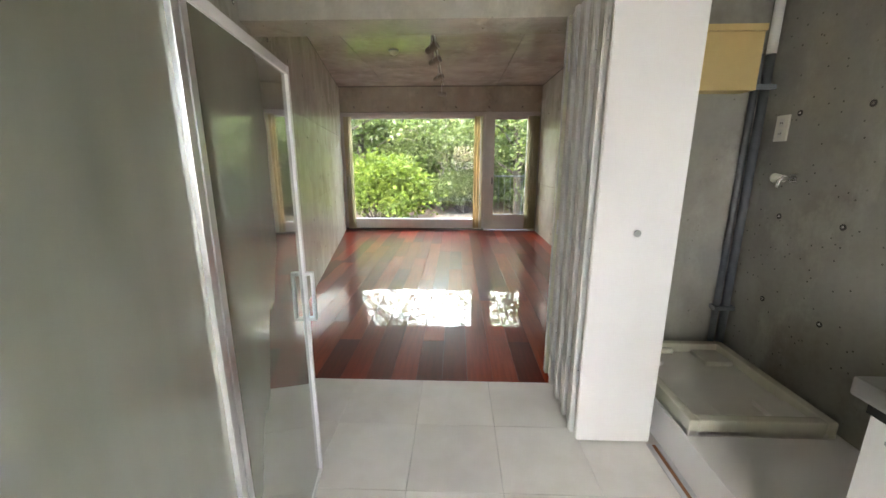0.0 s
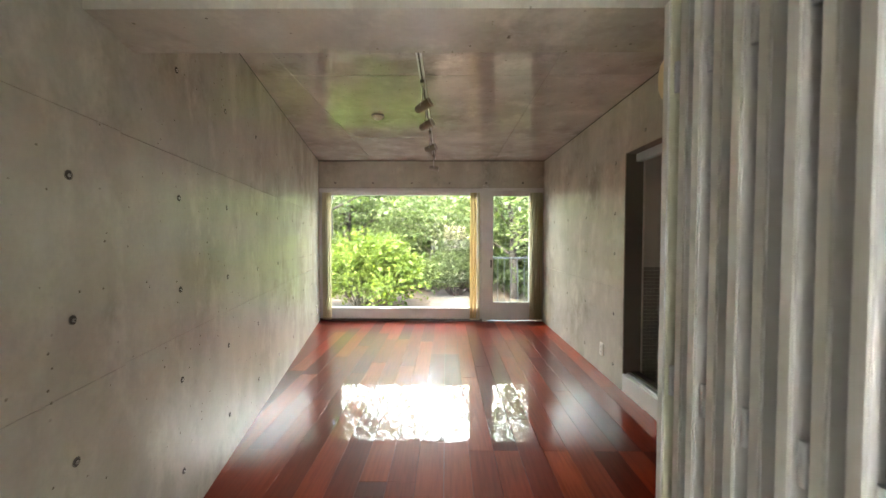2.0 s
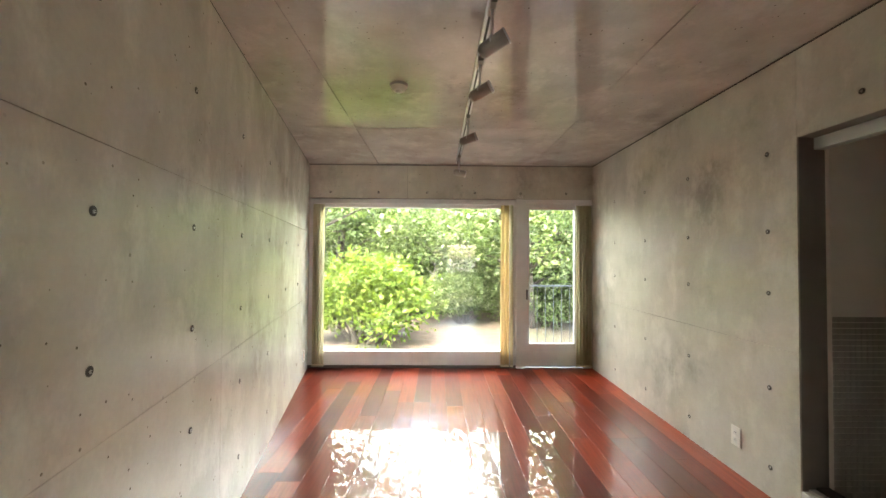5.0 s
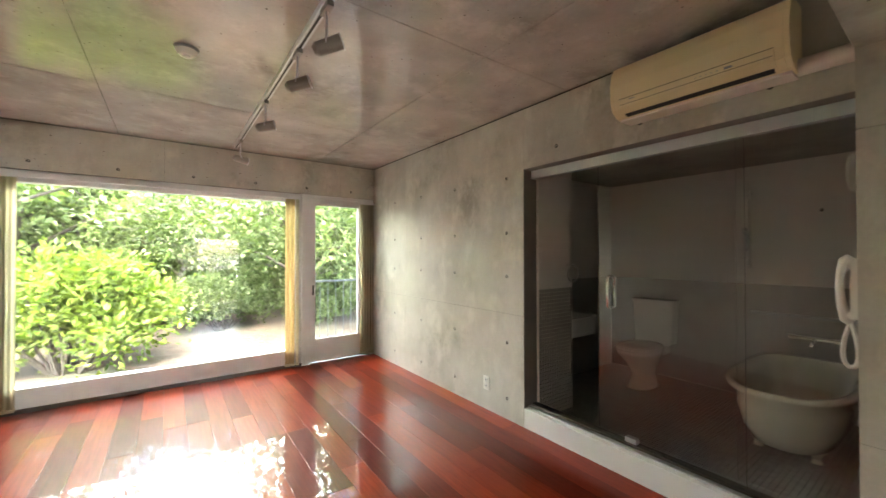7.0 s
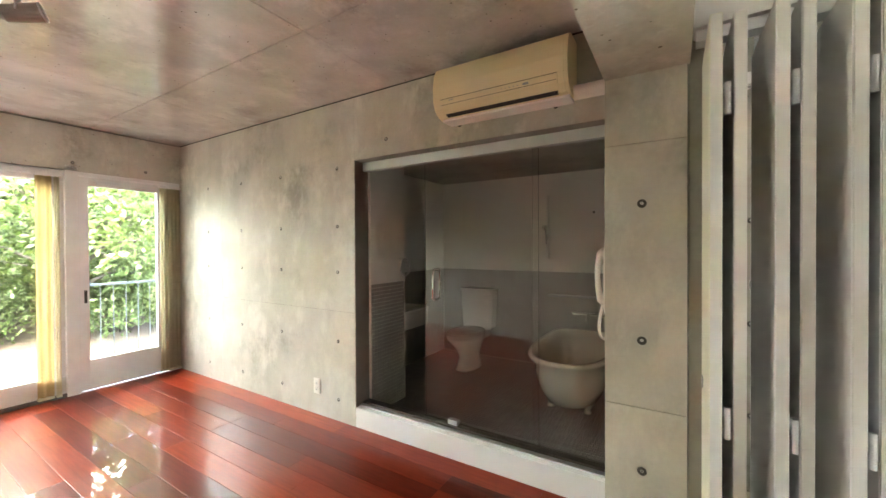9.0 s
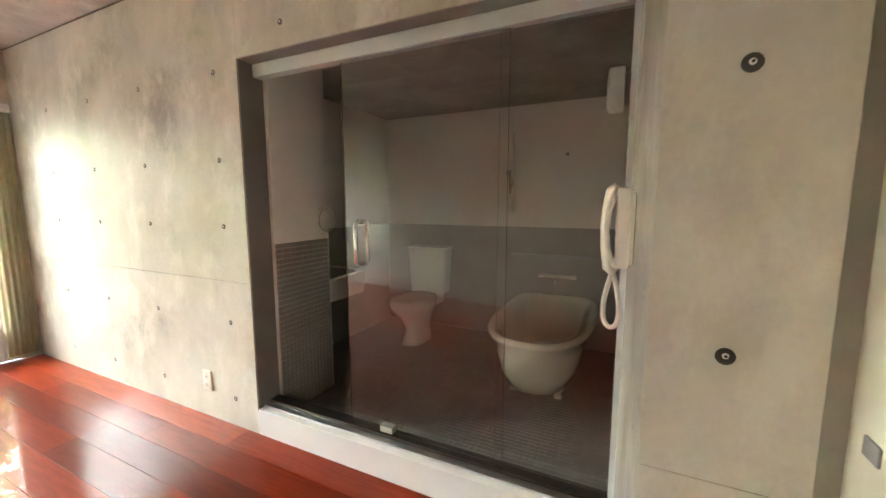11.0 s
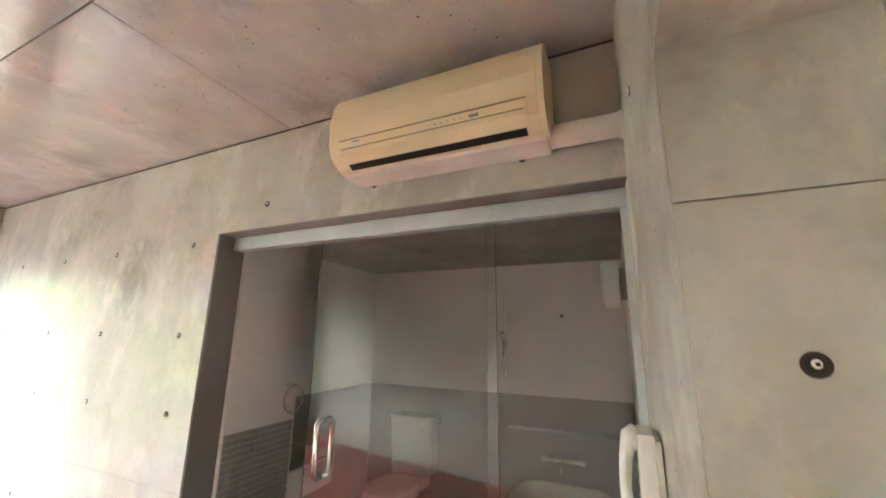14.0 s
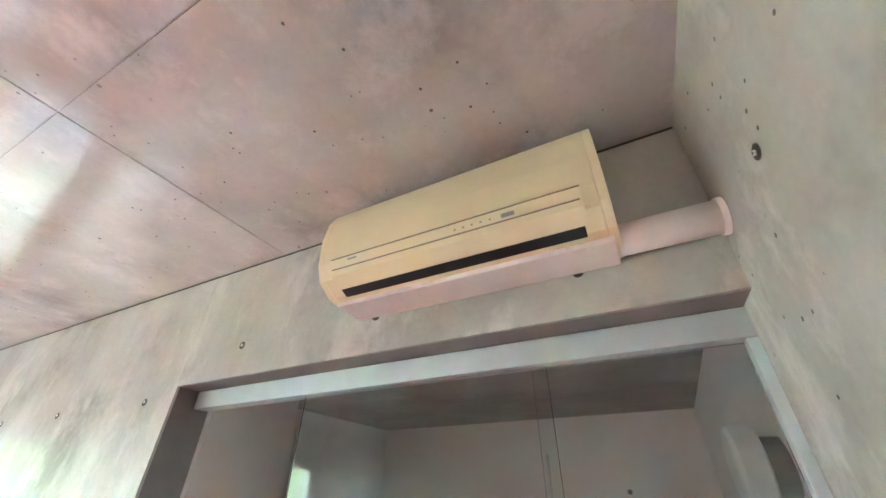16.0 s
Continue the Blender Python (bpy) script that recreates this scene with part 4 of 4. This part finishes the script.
struct("terrace", B(-4, 5, 6.98, 7.60, -0.5, -0.06, bevel=0.01), M_PAVE, "narrow concrete balcony slab outside the window", "terrace")

rl = thing("balcony_railing", (1.6, 7.5, -0.06), "grey metal balcony railing with thin upright bars", "railing")
part("top_rail", B(0.95, 4.2, 7.48, 7.52, 0.93, 0.955, bevel=0.004), M_PIPE, rl)
part("bottom_rail", B(0.95, 4.2, 7.49, 7.51, 0.02, 0.04, bevel=0.003), M_PIPE, rl)
for k in range(28):
    part("bar", R((1.0 + k * 0.115, 7.5, -0.06), (1.0 + k * 0.115, 7.5, 0.935), 0.0045, 0.0045, 8), M_PIPE, rl)


def leaf_mesh(count, place, size, mat, seed):
    """Many small folded leaves in one mesh; place(rnd) gives a spot and an outward way."""
    rnd = random.Random(seed)
    vs, fs = [], []
    for _ in range(count):
        p, out = place(rnd)
        d = (out + Vector((rnd.uniform(-1, 1), rnd.uniform(-1, 1), rnd.uniform(-0.9, 0.5))) * 0.9).normalized()
        w = d.cross(Vector((rnd.uniform(-1, 1), rnd.uniform(-1, 1), rnd.uniform(0.3, 1)))).normalized()
        nrm = d.cross(w)
        s = size * rnd.uniform(0.6, 1.3)
        b = len(vs)
        vs += [p, p + d * s * 0.5 + w * s * 0.27 + nrm * s * 0.08, p + d * s, p + d * s * 0.5 - w * s * 0.27 + nrm * s * 0.08]
        fs += [(b, b + 1, b + 2), (b, b + 2, b + 3)]
    me = bpy.data.meshes.new("leaves")
    me.from_pydata([tuple(v) for v in vs], [], fs)
    me.materials.append(mat)
    return me


def tree(height, spread, trunk_r, low, leaves, size, seed, label, bark, leafmat):
    rnd = random.Random(seed)
    t = thing("tree", (0, 0, 0), label, "tree", "trees outside the window")
    bm = bmesh.new()
    lean = Vector((rnd.uniform(-0.15, 0.15), rnd.uniform(-0.1, 0.1), 1))
    top = lean * height * 0.8
    pts = [top * (k / 7) + Vector((rnd.uniform(-1, 1), rnd.uniform(-1, 1), 0)) * 0.05 * k * 0.5 for k in range(8)]
    pts[0] = Vector((0, 0, -0.3))
    tube(bm, pts, [trunk_r * (1.25 - k / 7) + 0.01 for k in range(8)], 10)
    tips = []
    for k in range(13):
        f = low + (0.96 - low) * (k + rnd.random()) / 13
        base = top * f
        a = k * 2.4 + rnd.uniform(-0.4, 0.4)
        ln = spread * rnd.uniform(0.6, 1.05) * (1.15 - 0.5 * f)
        e = base + Vector((math.cos(a), math.sin(a), 0)) * ln + Vector((0, 0, ln * rnd.uniform(0.15, 0.6)))
        mid = (base + e) / 2 + Vector((0, 0, ln * 0.10))
        r = trunk_r * (1.1 - f) * 0.5 + 0.008
        tube(bm, [base, mid, e], [r, r * 0.6, 0.006], 6)
        for q in range(5):
            u = 0.35 + 0.65 * rnd.random()
            s = base.lerp(e, u)
            off = Vector((rnd.uniform(-1, 1), rnd.uniform(-1, 1), rnd.uniform(-0.5, 0.9))) * ln * 0.33
            tube(bm, [s, s + off * 0.5 + Vector((0, 0, 0.04)), s + off], [r * 0.35 + 0.003, 0.006, 0.003], 5)
            tips.append((s + off, ln * 0.28))
        tips.append((e, ln * 0.28))
    part("trunk", bm, bark, t, smooth=True)

    def place(rn):
        c, r = tips[rn.randrange(len(tips))]
        o = Vector((rn.gauss(0, 1), rn.gauss(0, 1), rn.gauss(0, 0.6)))
        return c + o * r * 0.62, o.normalized()

    cr = new("crown", leaf_mesh(leaves, place, size, leafmat, seed + 5))
    cr.parent = t
    return t


T1 = tree(5.2, 2.3, 0.10, 0.22, 9500, 0.13, 11, "slender broadleaf tree with dense fresh green foliage", M_BARK, M_LEAF)
T2 = tree(6.6, 2.9, 0.13, 0.30, 11000, 0.14, 23, "tall broadleaf tree with dark trunk and green crown", M_BARK, M_LEAF)
T3 = tree(4.2, 2.0, 0.07, 0.12, 8000, 0.12, 37, "low leaning broadleaf tree with thin branches", M_BARKG, M_LEAF)
T4 = tree(5.6, 2.9, 0.09, 0.52, 5200, 0.13, 52, "slender tree with branches hanging over the terrace", M_BARK, M_LEAF)
T4.matrix_basis = pose(-2.9, 9.75, -0.45, 0, 0, 40)
copy_thing(T4, pose(3.7, 9.7, -0.45, 0, 0, 205))
T1.matrix_basis = pose(2.15, 11.6, -0.45, 0, 0, 20)
T2.matrix_basis = pose(-3.6, 14.5, -0.45, 0, 0, 0)
T3.matrix_basis = pose(-0.4, 13.4, -0.45, 0, 0, 70)
_r = random.Random(4)
for src, x, y in ((T3, 1.0, 15.0), (T1, -2.2, 16.2), (T2, 3.6, 15.5), (T3, 4.6, 12.6), (T1, -5.4, 12.8), (T2, 0.3, 18.8), (T1, 6.6, 16.5), (T2, -7.4, 17.5), (T2, 6.0, 21.0), (T1, 2.0, 22.0),
                  (T2, -3.2, 21.5), (T3, -5.2, 19.0), (T2, 9.6, 19.5), (T2, -10.5, 22.0), (T1, 9.0, 14.0), (T2, 12.5, 24.0), (T2, -0.6, 26.5), (T2, 5.2, 28.0), (T2, -6.5, 27.5), (T2, 10.2, 30.0), (T2, -12.5, 30.0), (T2, 1.8, 33.0), (T2, -3.8, 34.0), (T1, -8.5, 13.5), (T2, 15.5, 20.0), (T2, 7.6, 35.0)):
    copy_thing(src, pose(x, y, -0.45 + max(0, y - 9.5) * 0.012, 0, 0, _r.uniform(0, 360)))


def bush(cx, cy, rx, ry, h, leaves, size, mat, seed, label):
    """A leafy shrub: many stems, leaves from the ground up, an uneven outline."""
    rb = random.Random(seed)
    b = thing("bush", (cx, cy, -0.45), label, "bush")
    tips = []
    bm = bmesh.new()
    for k in range(34):
        a, u = rb.uniform(0, 6.28), rb.random() ** 0.5
        e = Vector((cx + math.cos(a) * rx * u, cy + math.sin(a) * ry * u, -0.45 + h * (0.25 + 0.75 * math.sqrt(max(0.02, 1 - u * u)) * rb.uniform(0.7, 1.12))))
        root = Vector((cx + math.cos(a) * 0.14, cy + math.sin(a) * 0.14, -0.55))
        tube(bm, [root, root.lerp(e, 0.5) + Vector((0, 0, 0.1)), e], [0.022, 0.013, 0.004], 5)
        tips += [e, root.lerp(e, 0.8), root.lerp(e, 0.6)]
    part("stems", bm, M_BARK, b)

    def spot(rn):
        c = tips[rn.randrange(len(tips))]
        o = Vector((rn.gauss(0, 1), rn.gauss(0, 1), rn.gauss(0, 0.7)))
        return c + o * 0.19, (o + Vector((0, -0.3, 0.6))).normalized()

    fo = new("foliage", leaf_mesh(leaves, spot, size, mat, seed + 1))
    fo.parent = b
    fo.location = -b.location
    return b


bush(-1.7, 10.0, 1.35, 1.0, 1.62, 11000, 0.115, M_LEAF2, 8, "rounded bright yellow-green leafy bush outside the window")
sh0 = bush(1.6, 14.6, 1.5, 1.2, 1.7, 9000, 0.12, M_LEAF, 15, "low dark green undergrowth beneath the trees")
tagged(sh0, group="undergrowth")
for x, y, k in ((-1.2, 14.0, 1.0), (4.4, 15.5, 1.1), (-4.2, 13.2, 0.9), (0.4, 17.5, 1.3), (3.4, 19.0, 1.3), (-3.0, 18.0, 1.3), (7.6, 17.0, 1.2), (-6.6, 16.2, 1.2), (10.5, 16.5, 1.2), (6.2, 23.0, 1.5), (0.0, 23.0, 1.5), (-6.0, 23.0, 1.5), (-10.0, 18.0, 1.3), (12.0, 22.0, 1.5), (0.5, 12.4, 0.75), (2.9, 12.2, 0.8), (5.4, 13.2, 0.8)):
    c = copy_thing(sh0, pose(x, y, -0.45 + max(0, y - 9.5) * 0.012, 0, 0, x * 70))
    c.scale = (k, k, k)

# ---- floor pieces ----
PW = 0.15
rnd = random.Random(3)
lens = [0.9, 1.2, 1.5, 1.8]
plank_mesh = {ln: to_mesh("plank", B(-PW / 2 + 0.0006, PW / 2 - 0.0006, 0.0006, ln - 0.0006, -0.013, 0.0, bevel=0.0008), M_WOOD) for ln in lens}
x = XR - PW / 2
while x > -1.95:
    y = max(1.90, (XL0 - x - PW / 2) / 0.189 - 0.35)
    first = True
    while y < 6.78:
        ln = rnd.choice(lens)
        room_left = 6.79 - y
        if first:
            ln, first = rnd.choice([0.5, 0.8, 1.0, 1.3]), False
        if ln > room_left or room_left - ln < 0.25:
            ln = room_left
        if XL(y + ln) < x + PW / 2:
            key = round(ln, 3)
            if key not in plank_mesh:
                plank_mesh[key] = to_mesh("plank", B(-PW / 2 + 0.0006, PW / 2 - 0.0006, 0.0006, key - 0.0006, -0.013, 0.0, bevel=0.0008), M_WOOD)
            piece("plank", plank_mesh[key], floor_bed, (x, y, 0.0))
        y += ln
    x -= PW
TS = 0.38
tile_me = to_mesh("tile", B(-TS / 2 + 0.0012, TS / 2 - 0.0012, -TS / 2 + 0.0012, TS / 2 - 0.0012, -0.013, 0.0, bevel=0.0012), M_TILE)
for i in range(-2, 3):
    for j in range(9):
        cxx, cyy = 0.10 + TS * (i + 0.5) - (0.0), 1.90 - TS * (j + 0.5)
        if cxx + TS / 2 > XL(cyy) and cxx - TS / 2 < 1.15:
            piece("tile", tile_me, floor_bed, (cxx, cyy, 0.0))


def mosaic(name, parent, o, u, v, nu, nv, pitch, mat, gap=0.002, thick=0.004):
    """A field of small tiles as one mesh: origin o, steps along u and v."""
    o, u, v = Vector(o), Vector(u), Vector(v)
    w = u.cross(v).normalized() * thick
    vs, fs = [], []
    for i in range(nu):
        for j in range(nv):
            a = o + u * (i * pitch + gap / 2) + v * (j * pitch + gap / 2)
            q = pitch - gap
            b = len(vs)
            e = 0.0012
            vs += [a, a + u * q, a + u * q + v * q, a + v * q]
            vs += [a + u * e + v * e + w, a + u * (q - e) + v * e + w, a + u * (q - e) + v * (q - e) + w, a + u * e + v * (q - e) + w]
            fs += [(b + 4, b + 5, b + 6, b + 7), (b, b + 1, b + 5, b + 4), (b + 1, b + 2, b + 6, b + 5), (b + 2, b + 3, b + 7, b + 6), (b + 3, b, b + 4, b + 7)]
    me = bpy.data.meshes.new(name)
    me.from_pydata([tuple(q) for q in vs], [], fs)
    me.materials.append(mat)
    ob = new(name, me)
    ob.parent = parent
    return tagged(ob, kind="stuff")


bath_bed = bpy.data.objects["bath_floor_bed"]
mosaic("mosaic_tiles", bath_bed, (1.862, YB0 + 0.004, ZF - 0.006), (1, 0, 0), (0, 1, 0), 64, 76, 0.03, M_MOSAIC, thick=0.006)
mosaic("mosaic_tiles", wall_screen, (1.864, 4.10, ZF), (1, 0, 0), (0, 0, 1), 14, 34, 0.03, M_MOSAICW)
part("dado", B(XB - 0.006, XB - 0.0005, YB0 + 0.01, YN - 0.008, ZF, 1.06), M_MOSAICW, wall_bath_back)
part("dado", B(2.0, XB - 0.008, YN - 0.006, YN - 0.0005, ZF, 1.06), M_MOSAICW, wall_bath_north)
part("dado", B(1.90, XB - 0.008, YB0 + 0.0035, YB0 + 0.009, ZF, 1.06), M_MOSAICW, wall_bath_south)
